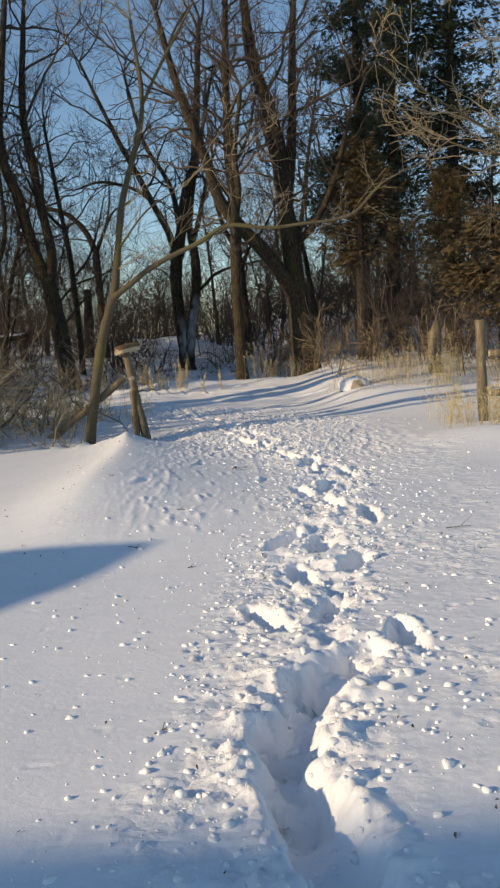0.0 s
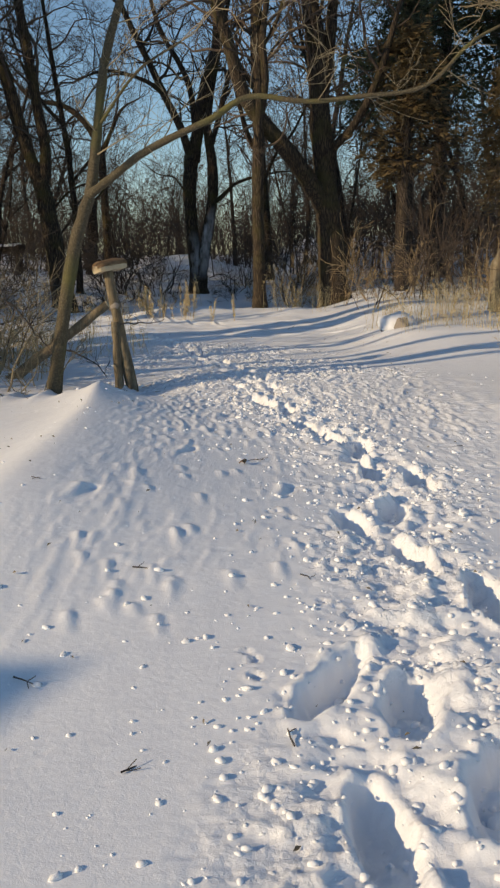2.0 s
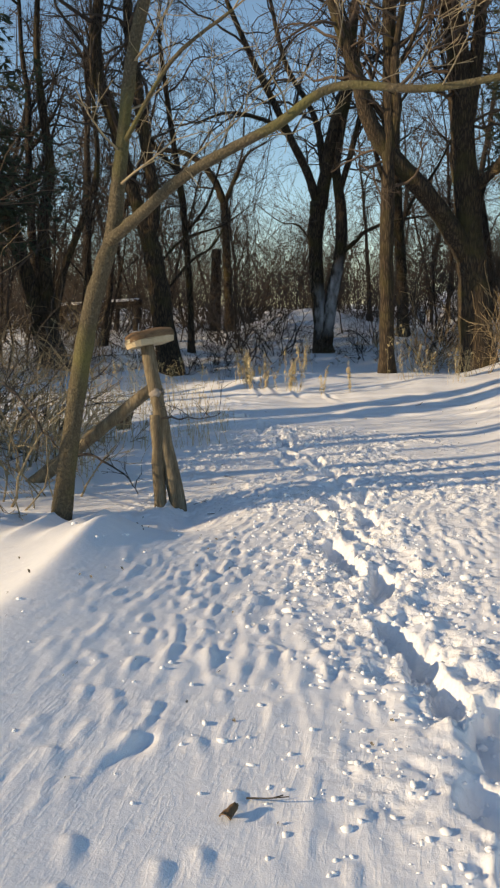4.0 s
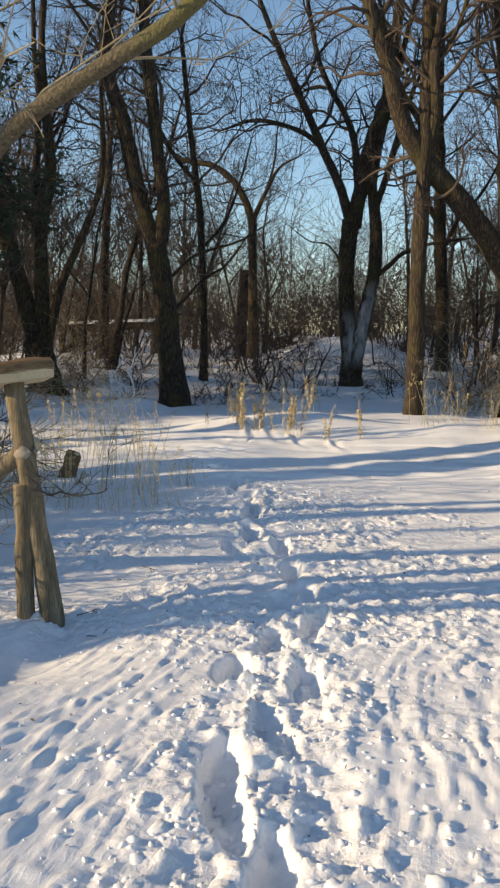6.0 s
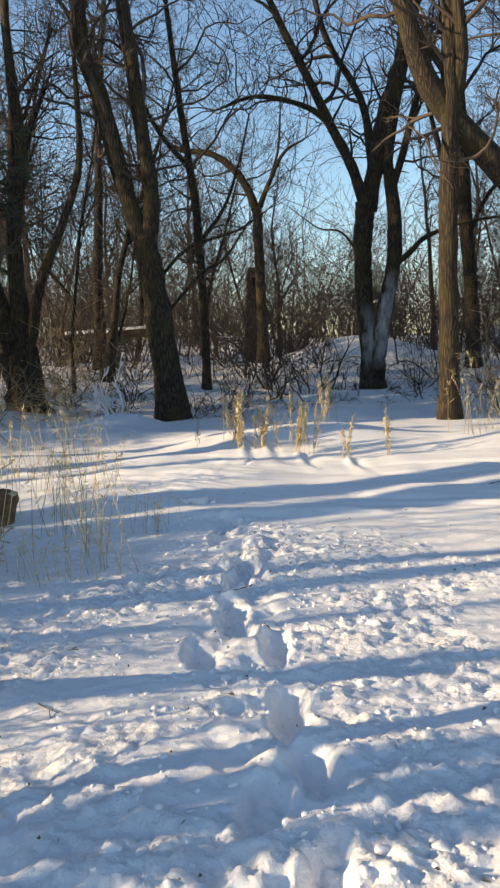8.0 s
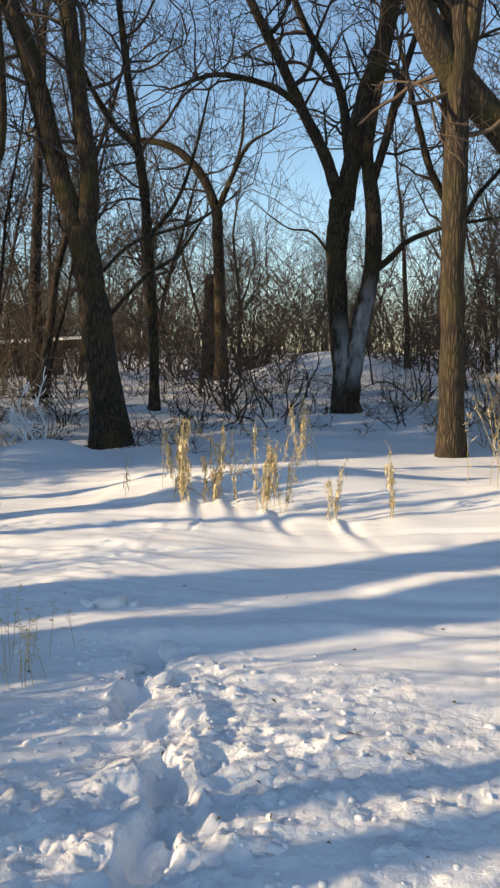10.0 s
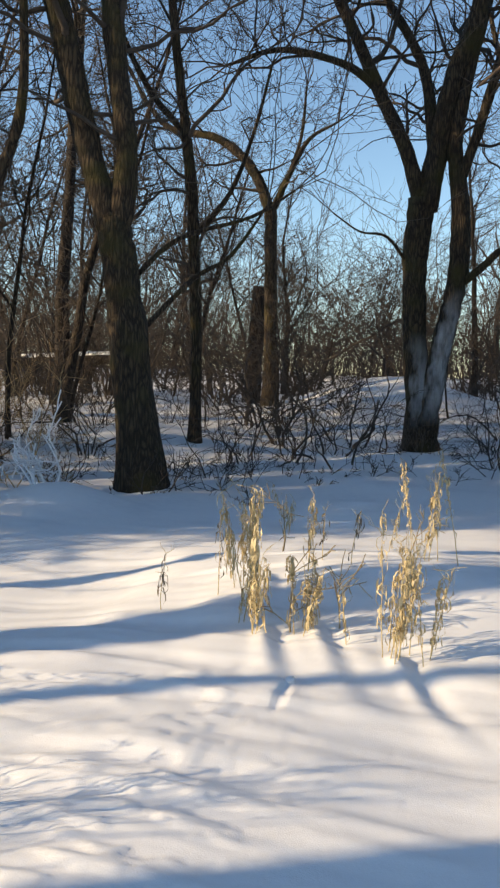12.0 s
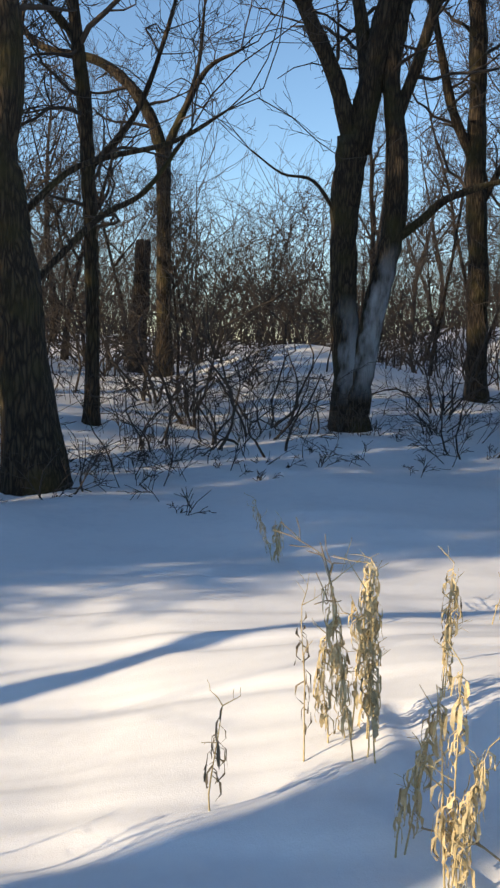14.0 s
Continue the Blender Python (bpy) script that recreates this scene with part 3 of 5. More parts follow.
def smooth_line(ctrl, per=5):
    """Catmull-Rom through control points (x, y, z, r)."""
    c = [Vector(q[:3]) for q in ctrl]
    rr = [q[3] for q in ctrl]
    c = [c[0] * 2 - c[1]] + c + [c[-1] * 2 - c[-2]]
    pts, radii = [], []
    for i in range(len(rr) - 1):
        p0, p1, p2, p3 = c[i:i + 4]
        for k in range(per):
            t = k / per
            pts.append(0.5 * ((2 * p1) + (p2 - p0) * t + (2 * p0 - 5 * p1 + 4 * p2 - p3) * t * t + (3 * p1 - p0 - 3 * p2 + p3) * t ** 3))
            radii.append(rr[i] + (rr[i + 1] - rr[i]) * t)
    pts.append(c[-2])
    radii.append(rr[-1])
    return pts, radii


def knotty(geo, r, pts, radii, sides=10):
    """A stem with an uneven girth."""
    rad = [q * (1 + r.uniform(-0.06, 0.06)) for q in radii]
    n0 = len(geo.v)
    geo.tube(pts, rad, sides)
    for i in range(n0, len(geo.v)):
        x, y, z = geo.v[i]
        s = 0.06 * max(radii[0], 0.05)
        geo.v[i] = (x + r.uniform(-s, s), y + r.uniform(-s, s), z)


def built_tree(name, limbs, label, mat, twig_mat, seed, depth=4, every=0.5, reach=1.5, start=1.6, flare=1.35, tops=True, kids=(2, 3), dz=0.0, thin=0.004, high=99.0, bend=0.29, girth=0.33):
    """A tree from its own limbs (the first is the trunk), each a few points with girths; side branches and twigs grow on them."""
    r = random.Random(seed)
    x0, y0, z0, r0 = limbs[0][0]
    base = Vector((x0, y0, ground_z(x0, y0) - 0.12))
    root = thing(name, base, label, "tree")
    tw = Geo()
    for n, ctrl in enumerate(limbs):
        ctrl = [list(q) for q in ctrl]
        for q in ctrl:
            q[2] += dz
        if n == 0:
            ctrl[0][2] = base.z
        pts, radii = smooth_line([(q[0] - base.x, q[1] - base.y, q[2] - base.z, q[3]) for q in ctrl])
        if n == 0 and flare > 1:
            radii = [q * (1 + (flare - 1) * math.exp(-p.z / 0.28)) for p, q in zip(pts, radii)]
        g = Geo()
        knotty(g, r, pts, radii, 12 if radii[0] > 0.12 else 8)
        part("trunk" if n == 0 else "limb", g, BARK_SNOWY if name == "twin_trunk_tree" and n == 4 else BARK_DUSTED if name == "twin_trunk_tree" and n == 0 else mat, root)
        # side branches
        run, far_run = 0.0, 0.0
        for i in range(1, len(pts)):
            seg = (pts[i] - pts[i - 1]).length
            run += seg
            far_run += seg
            if pts[i].z > high and far_run > 1.1:
                # a strong side limb of the upper crown
                far_run = 0.0
                a = r.uniform(0, 6.28)
                ax = (pts[i] - pts[i - 1]).normalized()
                twigs(tw, r, pts[i], ax * 0.6 + Vector((math.cos(a), 0.6 * math.sin(a), 0.35)), reach * r.uniform(1.2, 1.9), min(0.06, radii[i] * 0.5), depth - 1, bend=0.25, kids=(3, 5), thin=thin)
            if pts[i].z < start or run < every * r.uniform(0.6, 1.4):
                continue
            run = 0.0
            ax = (pts[i] - pts[i - 1]).normalized()
            off = Vector((r.gauss(0, 1), r.gauss(0, 1), r.gauss(0.2, 0.5)))
            off = (off - ax * off.dot(ax)).normalized()
            twigs(tw, r, pts[i], ax * 0.45 + off, reach * r.uniform(0.5, 1.3), min(0.04, radii[i] * girth), depth - 1, bend=bend, kids=kids, thin=thin)
        if tops and (n > 0 or ctrl[-1][3] < 0.12):
            ax = (pts[-1] - pts[-2]).normalized()
            for _ in range(3):
                twigs(tw, r, pts[-1], ax + Vector((r.gauss(0, 0.35), r.gauss(0, 0.35), 0.1)), reach * r.uniform(1.4, 2.2), radii[-1] * 0.62, depth, bend=0.25, kids=kids, thin=thin)
    tagged(part("crown", tw, twig_mat, root, "bare brown twigs"), kind="stuff")
    return root


TREES = {}
TREES["A"] = built_tree("forked_tree", [
    [(-5.80, 29.16, 0.1, 0.33), (-5.99, 29.16, 1.95, 0.275), (-6.16, 29.16, 3.2, 0.25), (-6.29, 29.16, 3.95, 0.24)],
    [(-6.29, 29.16, 3.8, 0.21), (-6.58, 29.1, 4.75, 0.185), (-6.80, 29.1, 5.6, 0.18), (-7.05, 29.0, 6.8, 0.172), (-7.45, 29.0, 8.2, 0.155), (-7.2, 29.2, 10.6, 0.12), (-6.9, 29.2, 12.8, 0.09)],
    [(-6.22, 29.16, 3.8, 0.19), (-6.10, 29.2, 4.8, 0.165), (-6.28, 29.3, 6.0, 0.158), (-6.50, 29.4, 7.6, 0.148), (-6.7, 29.5, 9.5, 0.12), (-6.4, 29.5, 12.5, 0.07)],
    [(-5.98, 29.3, 3.2, 0.04), (-5.45, 29.6, 3.75, 0.034), (-4.5, 30.0, 4.1, 0.028), (-3.9, 30.2, 4.5, 0.016)],
    [(-5.92, 29.3, 2.4, 0.04), (-5.3, 29.8, 3.2, 0.036), (-4.8, 30, 3.55, 0.03), (-4.3, 30.2, 4.3, 0.018)],
], "large forked tree with dark furrowed bark and bare crown", BARK, TWIG_DARK, 1, dz=-0.2, high=6.0, start=4.9, reach=2.0, every=0.3)
TREES["B"] = built_tree("twin_trunk_tree", [
    [(-2.18, 33.98, 0.5, 0.30), (-2.32, 33.98, 2.1, 0.21), (-2.41, 33.98, 3.4, 0.212), (-2.39, 33.98, 4.45, 0.225), (-2.31, 33.98, 5.2, 0.25)],
    [(-2.33, 33.98, 5.1, 0.16), (-2.6, 33.9, 6.0, 0.13), (-3.1, 33.8, 7.05, 0.12), (-3.7, 33.7, 8.35, 0.105), (-4.35, 33.6, 9.7, 0.085), (-5.4, 33.6, 12.2, 0.05)],
    [(-2.25, 33.98, 5.0, 0.21), (-2.05, 34.0, 6.2, 0.19), (-1.8, 34.0, 7.4, 0.178), (-1.43, 34.0, 8.45, 0.165), (-1.2, 34.0, 10.5, 0.14), (-0.95, 34, 13.2, 0.09)],
    [(-2.12, 33.98, 6.0, 0.12), (-2.3, 34.2, 7.3, 0.10), (-2.6, 34.3, 8.1, 0.09), (-3.35, 34.4, 9.5, 0.08), (-3.9, 34.5, 12.0, 0.05)],
    [(-2.12, 33.9, 0.9, 0.24), (-2.03, 33.95, 1.7, 0.205), (-1.83, 33.98, 2.8, 0.192), (-1.65, 33.98, 3.7, 0.184), (-1.61, 33.98, 4.75, 0.175), (-1.70, 33.98, 5.6, 0.15), (-1.75, 34, 6.4, 0.13), (-1.3, 34.1, 8.6, 0.09), (-0.6, 34.1, 11.5, 0.05)],
    [(-1.66, 33.98, 5.5, 0.10), (-1.38, 33.9, 6.3, 0.092), (-1.1, 33.8, 7.3, 0.085), (-0.7, 33.8, 8.6, 0.06)],
    [(-1.60, 33.98, 3.65, 0.085), (-1.2, 33.8, 3.95, 0.073), (-0.85, 33.7, 4.25, 0.065), (-0.06, 33.6, 4.5, 0.047), (0.8, 33.5, 4.6, 0.03)],
    [(-3.15, 33.8, 7.15, 0.085), (-3.75, 33.6, 7.55, 0.07), (-4.9, 33.5, 7.85, 0.055), (-5.9, 33.4, 7.6, 0.028)],
    [(-2.45, 33.98, 3.9, 0.035), (-2.9, 33.8, 4.5, 0.028), (-3.4, 33.7, 4.6, 0.02), (-3.9, 33.7, 4.95, 0.012)],
], "twin-trunked bare tree with snow plastered on one trunk", BARK, TWIG_DARK, 2, dz=-0.32, high=7.0, start=5.6, reach=1.9, every=0.32)
TREES["C"] = built_tree("slender_tree", [
    [(-0.06, 26.29, 0.25, 0.175), (-0.07, 26.29, 1.7, 0.155), (-0.07, 26.29, 3.2, 0.148), (-0.04, 26.29, 4.75, 0.140), (-0.03, 26.29, 6.6, 0.135), (-0.04, 26.29, 9.0, 0.115), (0.1, 26.29, 11.5, 0.08), (0.1, 26.3, 13.5, 0.05)],
    [(-0.05, 26.29, 6.5, 0.05), (0.5, 26.1, 7.4, 0.045), (0.8, 26.0, 8.6, 0.035), (1.0, 26.0, 9.6, 0.02)],
    [(-0.04, 26.29, 5.6, 0.05), (-0.6, 26.1, 6.6, 0.04), (-0.9, 26.0, 7.8, 0.03), (-1.4, 25.9, 9.0, 0.02)],
], "slender straight bare tree with knotted grey-brown bark", BARK, TWIG, 3, dz=-0.18, high=6.0, start=4.0, reach=1.6, every=0.4)
TREES["C2"] = built_tree("straight_tree", [
    [(0.25, 36.5, 0.9, 0.21), (0.18, 36.5, 3.3, 0.186), (0.02, 36.5, 5.3, 0.178), (-0.04, 36.5, 7.3, 0.161), (-0.15, 36.5, 9.0, 0.14), (-0.1, 36.5, 12, 0.09)],
    [(0.02, 36.5, 5.4, 0.1), (-0.45, 36.4, 6.3, 0.09), (-0.75, 36.3, 7.4, 0.07), (-1.2, 36.2, 9.2, 0.05)],
    [(0.10, 36.5, 4.6, 0.07), (0.6, 36.4, 5.6, 0.06), (1.2, 36.3, 6.3, 0.045), (1.9, 36.2, 7.6, 0.03)],
], "straight bare tree standing on the snowy bank", BARK, TWIG_DARK, 4, dz=-0.4, high=7, start=3.6, reach=1.8, every=0.4)
TREES["D"] = built_tree("leaning_limb_tree", [
    [(2.02, 27.5, 0.5, 0.40), (1.87, 27.5, 2.2, 0.345), (1.75, 27.5, 3.4, 0.31), (1.60, 27.5, 5.2, 0.28), (1.52, 27.5, 6.6, 0.26), (1.3, 27.5, 8.2, 0.23), (0.8, 27.4, 10.0, 0.17), (0.6, 27.4, 12.5, 0.11)],
    [(1.72, 27.45, 2.9, 0.25), (1.2, 27.1, 3.75, 0.225), (0.62, 26.7, 4.45, 0.21), (0.0, 26.4, 5.1, 0.195), (-0.45, 26.2, 5.8, 0.17), (-0.70, 26.1, 6.7, 0.155), (-1.05, 26.0, 7.7, 0.135), (-1.5, 26.0, 9.2, 0.10), (-1.9, 26, 11, 0.06)],
    [(1.6, 27.5, 5.4, 0.16), (1.85, 27.5, 7.2, 0.15), (2.0, 27.5, 9.6, 0.12), (2.2, 27.6, 12.5, 0.07)],
    [(0.0, 26.4, 5.0, 0.11), (0.15, 26.2, 6.0, 0.10), (0.1, 26.1, 7.0, 0.085), (0.4, 26, 8.8, 0.05)],
    [(1.72, 27.5, 4.3, 0.12), (2.5, 27.3, 5.1, 0.11), (3.1, 27.2, 6.3, 0.09), (3.6, 27.1, 8.0, 0.06)],
], "stout bare tree with one heavy leaning limb", BARK, TWIG, 5, dz=-0.2, high=6.0, start=4.6, reach=2.0, every=0.4)
TREES["E"] = built_tree("crooked_tree", [
    [(-5.88, 37.5, 0.9, 0.175), (-5.92, 37.5, 3.8, 0.15), (-5.95, 37.5, 5.5, 0.146), (-5.97, 37.5, 5.9, 0.14)],
    [(-5.97, 37.5, 5.8, 0.135), (-6.27, 37.5, 6.55, 0.12), (-6.73, 37.5, 7.15, 0.11), (-7.37, 37.5, 7.57, 0.094), (-8.4, 37.5, 7.8, 0.075), (-9.0, 37.5, 8.4, 0.05), (-9.5, 37.5, 9.3, 0.03)],
    [(-5.93, 37.5, 5.8, 0.09), (-5.53, 37.5, 6.65, 0.072), (-5.1, 37.5, 7.4, 0.05), (-4.45, 37.5, 7.75, 0.025)],
    [(-5.60, 37.5, 6.5, 0.05), (-5.3, 37.6, 7.5, 0.04), (-5.2, 37.6, 8.6, 0.025)],
], "crooked tree whose top bends sideways", BARK, TWIG_DARK, 6, dz=-0.4, reach=1.5, start=4.9, every=0.35)
TREES["F"] = built_tree("thin_tree", [
    [(-5.88, 31.75, 0.6, 0.12), (-5.86, 31.75, 1.9, 0.095), (-5.9, 31.75, 3.4, 0.103), (-5.98, 31.75, 4.9, 0.098), (-6.11, 31.75, 6.0, 0.085), (-6.25, 31.7, 7.2, 0.078), (-6.5, 31.7, 9.5, 0.05)],
    [(-6.1, 31.75, 5.9, 0.06), (-6.7, 31.7, 6.6, 0.055), (-7.2, 31.6, 7.6, 0.04), (-7.6, 31.6, 9.0, 0.025)],
    [(-5.93, 31.75, 4.2, 0.05), (-5.3, 31.7, 4.9, 0.04), (-4.9, 31.7, 5.9, 0.03), (-4.6, 31.6, 6.9, 0.02)],
], "thin bare tree with rough bark", BARK, TWIG_DARK, 7, dz=-0.28, high=5, start=2.6, reach=1.5, every=0.28)
SAPLING = built_tree("young_tree", [
    [(-2.50, 13.53, -0.05, 0.085), (-2.30, 13.53, 0.98, 0.080), (-2.12, 13.53, 1.76, 0.075), (-1.91, 13.53, 2.36, 0.070), (-1.81, 13.53, 2.95, 0.055), (-1.67, 13.53, 3.75, 0.049), (-1.42, 13.53, 4.5, 0.042), (-1.27, 13.53, 5.2, 0.035), (-1.36, 13.5, 6.3, 0.023)],
    [(-1.93, 13.50, 2.28, 0.050), (-1.62, 13.40, 2.48, 0.045), (-1.30, 13.27, 2.68, 0.042), (-0.92, 13.18, 2.85, 0.039), (-0.52, 13.08, 3.0, 0.036), (-0.11, 12.99, 3.2, 0.031), (0.48, 12.86, 3.12, 0.027), (1.0, 12.74, 3.14, 0.024), (1.64, 12.6, 3.2, 0.021), (2.1, 12.5, 3.6, 0.016), (2.7, 12.4, 3.85, 0.010)],
    [(-1.27, 13.5, 5.1, 0.026), (-0.9, 13.4, 5.7, 0.022), (-0.4, 13.2, 6.4, 0.016)],
    [(-1.80, 13.53, 3.0, 0.019), (-1.3, 13.2, 3.5, 0.016), (-0.8, 13.0, 3.75, 0.010)],
], "young leaning tree with an arching branch over the path", BARK_YOUNG, TWIG_PALE, 8, dz=-0.07, thin=0.0025, depth=3, every=0.30, reach=0.9, start=2.75, flare=1.15, kids=(2, 4), bend=0.13, girth=0.22)


built_tree("spreading_tree", [
    [(-8.80, 28.5, 0.1, 0.42), (-8.92, 28.5, 0.9, 0.36), (-9.02, 28.5, 1.5, 0.33)],
    [(-9.02, 28.5, 1.4, 0.24), (-9.32, 28.5, 2.4, 0.21), (-9.80, 28.5, 4.0, 0.19), (-10.3, 28.5, 6.0, 0.15), (-10.5, 28.6, 9.0, 0.09)],
    [(-8.92, 28.5, 1.3, 0.21), (-8.90, 28.5, 2.6, 0.17), (-8.88, 28.5, 4.1, 0.15), (-8.62, 28.5, 5.4, 0.13), (-8.8, 28.5, 8.0, 0.09), (-8.6, 28.5, 10.5, 0.05)],
    [(-8.80, 28.5, 1.2, 0.12), (-8.38, 28.5, 2.8, 0.10), (-7.68, 28.6, 4.4, 0.085), (-7.42, 28.7, 5.5, 0.07), (-7.5, 28.8, 8.0, 0.04)],
], "dark bare tree that spreads into three stems near the ground", BARK, TWIG_DARK, 9, start=3.4, reach=1.1, every=0.9, depth=3)


def wild_tree(seed, height, girth, spread_=0.45, depth=3, mat=BARK_FAR, twig_mat=TWIG_DARK, lean=0.06, limbs=6, name="bare_tree", label="bare grey-brown tree in winter", low=0.28):
    """A free-grown bare tree standing at the origin."""
    r = random.Random(seed)
    root = thing(name, (0, 0, 0), label, "tree", "bare trees of the wood")
    d = Vector((r.uniform(-lean, lean), r.uniform(-lean, lean), 1))
    pts = wander(r, Vector((0, 0, -0.15)), d, height, 10, 0.07, 0.03)
    radii = [girth * (1 - 0.85 * i / 10) * (1.3 if i == 0 else 1) for i in range(11)]
    g, tw = Geo(), Geo()
    g.tube(pts, radii, 8)
    part("trunk", g, mat, root)
    for k in range(limbs):
        f = r.uniform(low, 0.95)
        i = min(9, int(f * 10))
        p = pts[i].lerp(pts[i + 1], f * 10 - i)
        a = r.uniform(0, 6.28)
        nd = Vector((math.cos(a), math.sin(a), r.uniform(0.7, 1.5)))
        ln = height * spread_ * r.uniform(0.5, 1.0) * (1.1 - 0.6 * f)
        lp = wander(r, p, nd, ln, 6, 0.16, 0.08)
        lr = [radii[i] * 0.6 * (1 - 0.8 * j / 6) for j in range(7)]
        lg = Geo()
        lg.tube(lp, lr, 6)
        part("limb", lg, mat, root)
        for j in range(1, 7):
            for _ in range(2):
                off = Vector((r.gauss(0, 1), r.gauss(0, 1), r.gauss(0.3, 0.6))).normalized()
                twigs(tw, r, lp[j], (lp[j] - lp[j - 1]).normalized() * 0.5 + off, ln * r.uniform(0.25, 0.5), max(0.006, lr[j] * 0.5), depth - 1, kids=(2, 4), thin=0.006)
    for i in range(4 if low < 0.4 else 6, 11):
        for _ in range(2):
            off = Vector((r.gauss(0, 1), r.gauss(0, 1), r.gauss(0.4, 0.5))).normalized()
            twigs(tw, r, pts[i], off, height * r.uniform(0.07, 0.16), max(0.006, radii[i] * 0.35), depth - 1, kids=(2, 4), thin=0.006)
    tagged(part("crown", tw, twig_mat, root), kind="stuff")
    return root


def put(proto, first, x, y, turn, size=1.0, sink=0.0):
    m = pose(x, y, ground_z(x, y) - sink, 0, 0, turn)
    if first:
        proto.matrix_basis = m
        proto.scale = (size,) * 3
        return proto
    c = copy_thing(proto, m)
    c.scale = (size,) * 3
    return c


WILD = [wild_tree(100 + i, h, g, s, limbs=l) for i, (h, g, s, l) in enumerate([(12, 0.17, 0.42, 7), (10, 0.12, 0.5, 6), (14, 0.2, 0.4, 8), (9, 0.10, 0.5, 7), (11, 0.14, 0.55, 7)])]
# trees whose place can be told, then the depth of the wood
SPOTS = [(-10.2, 31.5, 0, 1.05), (-9.3, 33.5, 40, 1.0), (-10.8, 36.5, 2, 1.0), (-11.0, 40, 90, 1.0), (-9.6, 43, 10, 0.7), (-7.4, 46, 77, 0.6), (-4.6, 45, 33, 0.5), (-1.2, 45, 160, 0.6),
         (1.9, 42, 20, 1.0), (3.3, 38, 200, 1.05), (5.2, 36, 30, 1.0), (7.0, 33, 140, 1.0), (3.0, 47, 250, 1.0), (-13, 43, 300, 1.0), (-15.5, 38, 15, 1.1), (-13.2, 33.0, 99, 1.0),
         ]
r2 = random.Random(21)
for k in range(46):
    y = r2.uniform(46, 92)
    x = r2.uniform(-0.62, 0.5) * y
    SPOTS.append((x, y, r2.uniform(0, 360), r2.uniform(0.8, 1.15) * (0.5 if -0.17 < (x + 1.5) / y < 0.02 else 1.0)))
FAR = [wild_tree(120 + i, h, g, s, limbs=l, depth=2, label="bare tree deep in the wood") for i, (h, g, s, l) in enumerate([(11, 0.15, 0.45, 7), (13, 0.19, 0.4, 7), (9, 0.11, 0.5, 7)])]
used = set()
for k, (x, y, turn, size) in enumerate(SPOTS):
    i = k % 5 if k < 16 else 5 + r2.randrange(3)
    put((WILD + FAR)[i], i not in used, x, y, turn, size)
    used.add(i)


def shrub(seed, height, stems, mat, depth=2, name="shrub", label="bare tangled shrub standing in snow", lean=0.55, kids=(3, 5), thin=0.003, bend=0.2):
    r = random.Random(seed)
    root = thing(name, (0, 0, 0), label, "shrub", label)
    for _ in range(stems):
        a, q = r.uniform(0, 6.28), r.uniform(0.0, 0.35)
        g = Geo()
        d = Vector((math.cos(a) * lean * r.uniform(0.2, 1), math.sin(a) * lean * r.uniform(0.2, 1), 1))
        twigs(g, r, Vector((math.cos(a) * q, math.sin(a) * q, -0.1)), d, height * r.uniform(0.6, 1.1), height * 0.0075 * r.uniform(0.6, 1.4) + 0.004, depth, bend=bend, lift=0.02, kids=kids, thin=thin)
        part("stem", g, mat, root)
    return root


SHRUBS = [shrub(200 + i, h, n, TWIG_DARK, 2, kids=(4, 7), thin=0.004, bend=0.3, lean=0.85) for i, (h, n) in enumerate([(3.2, 9), (2.5, 8), (3.8, 8), (2.0, 9)])]
YOUNG = [wild_tree(150 + i, hh, g, 0.35, limbs=7, depth=2, name="sapling", label="thin bare sapling among the trees") for i, (hh, g) in enumerate([(8.5, 0.055), (7.0, 0.045), (6.0, 0.04)])]
r7 = random.Random(77)
for k in range(44):
    y = r7.uniform(34.5, 47) if k < 34 else r7.uniform(30, 36)
    x = r7.uniform(-15, 6) if k < 34 else r7.choice((r7.uniform(-12, -7.4), r7.uniform(2.5, 8)))
    put(YOUNG[k % 3], k < 3, x, y, r7.uniform(0, 360), r7.uniform(0.75, 1.2) * (0.5 if -5.6 < x < -1.6 else 1.0))
used = set()
r3 = random.Random(31)
spots = [(-4.9, 34.4), (-3.9, 35.8), (-5.6, 35.0), (-0.9, 33.2), (-0.6, 35.2), (-7.4, 30.6), (-8.4, 29.5), (-7.9, 32.4), (1.4, 34), (2.8, 33), (0.9, 30.5), (-9.3, 29.2)]
for k in range(60):
    y = r3.uniform(37.5, 52)
    spots.append((r3.uniform(-0.5, 0.42) * y, y))
for k, (x, y) in enumerate(spots):
    i = r3.randrange(4)
    put(SHRUBS[i], i not in used, x, y, r3.uniform(0, 360), r3.uniform(0.7, 1.2) * (0.75 if k < 12 else 1.0))
    used.add(i)


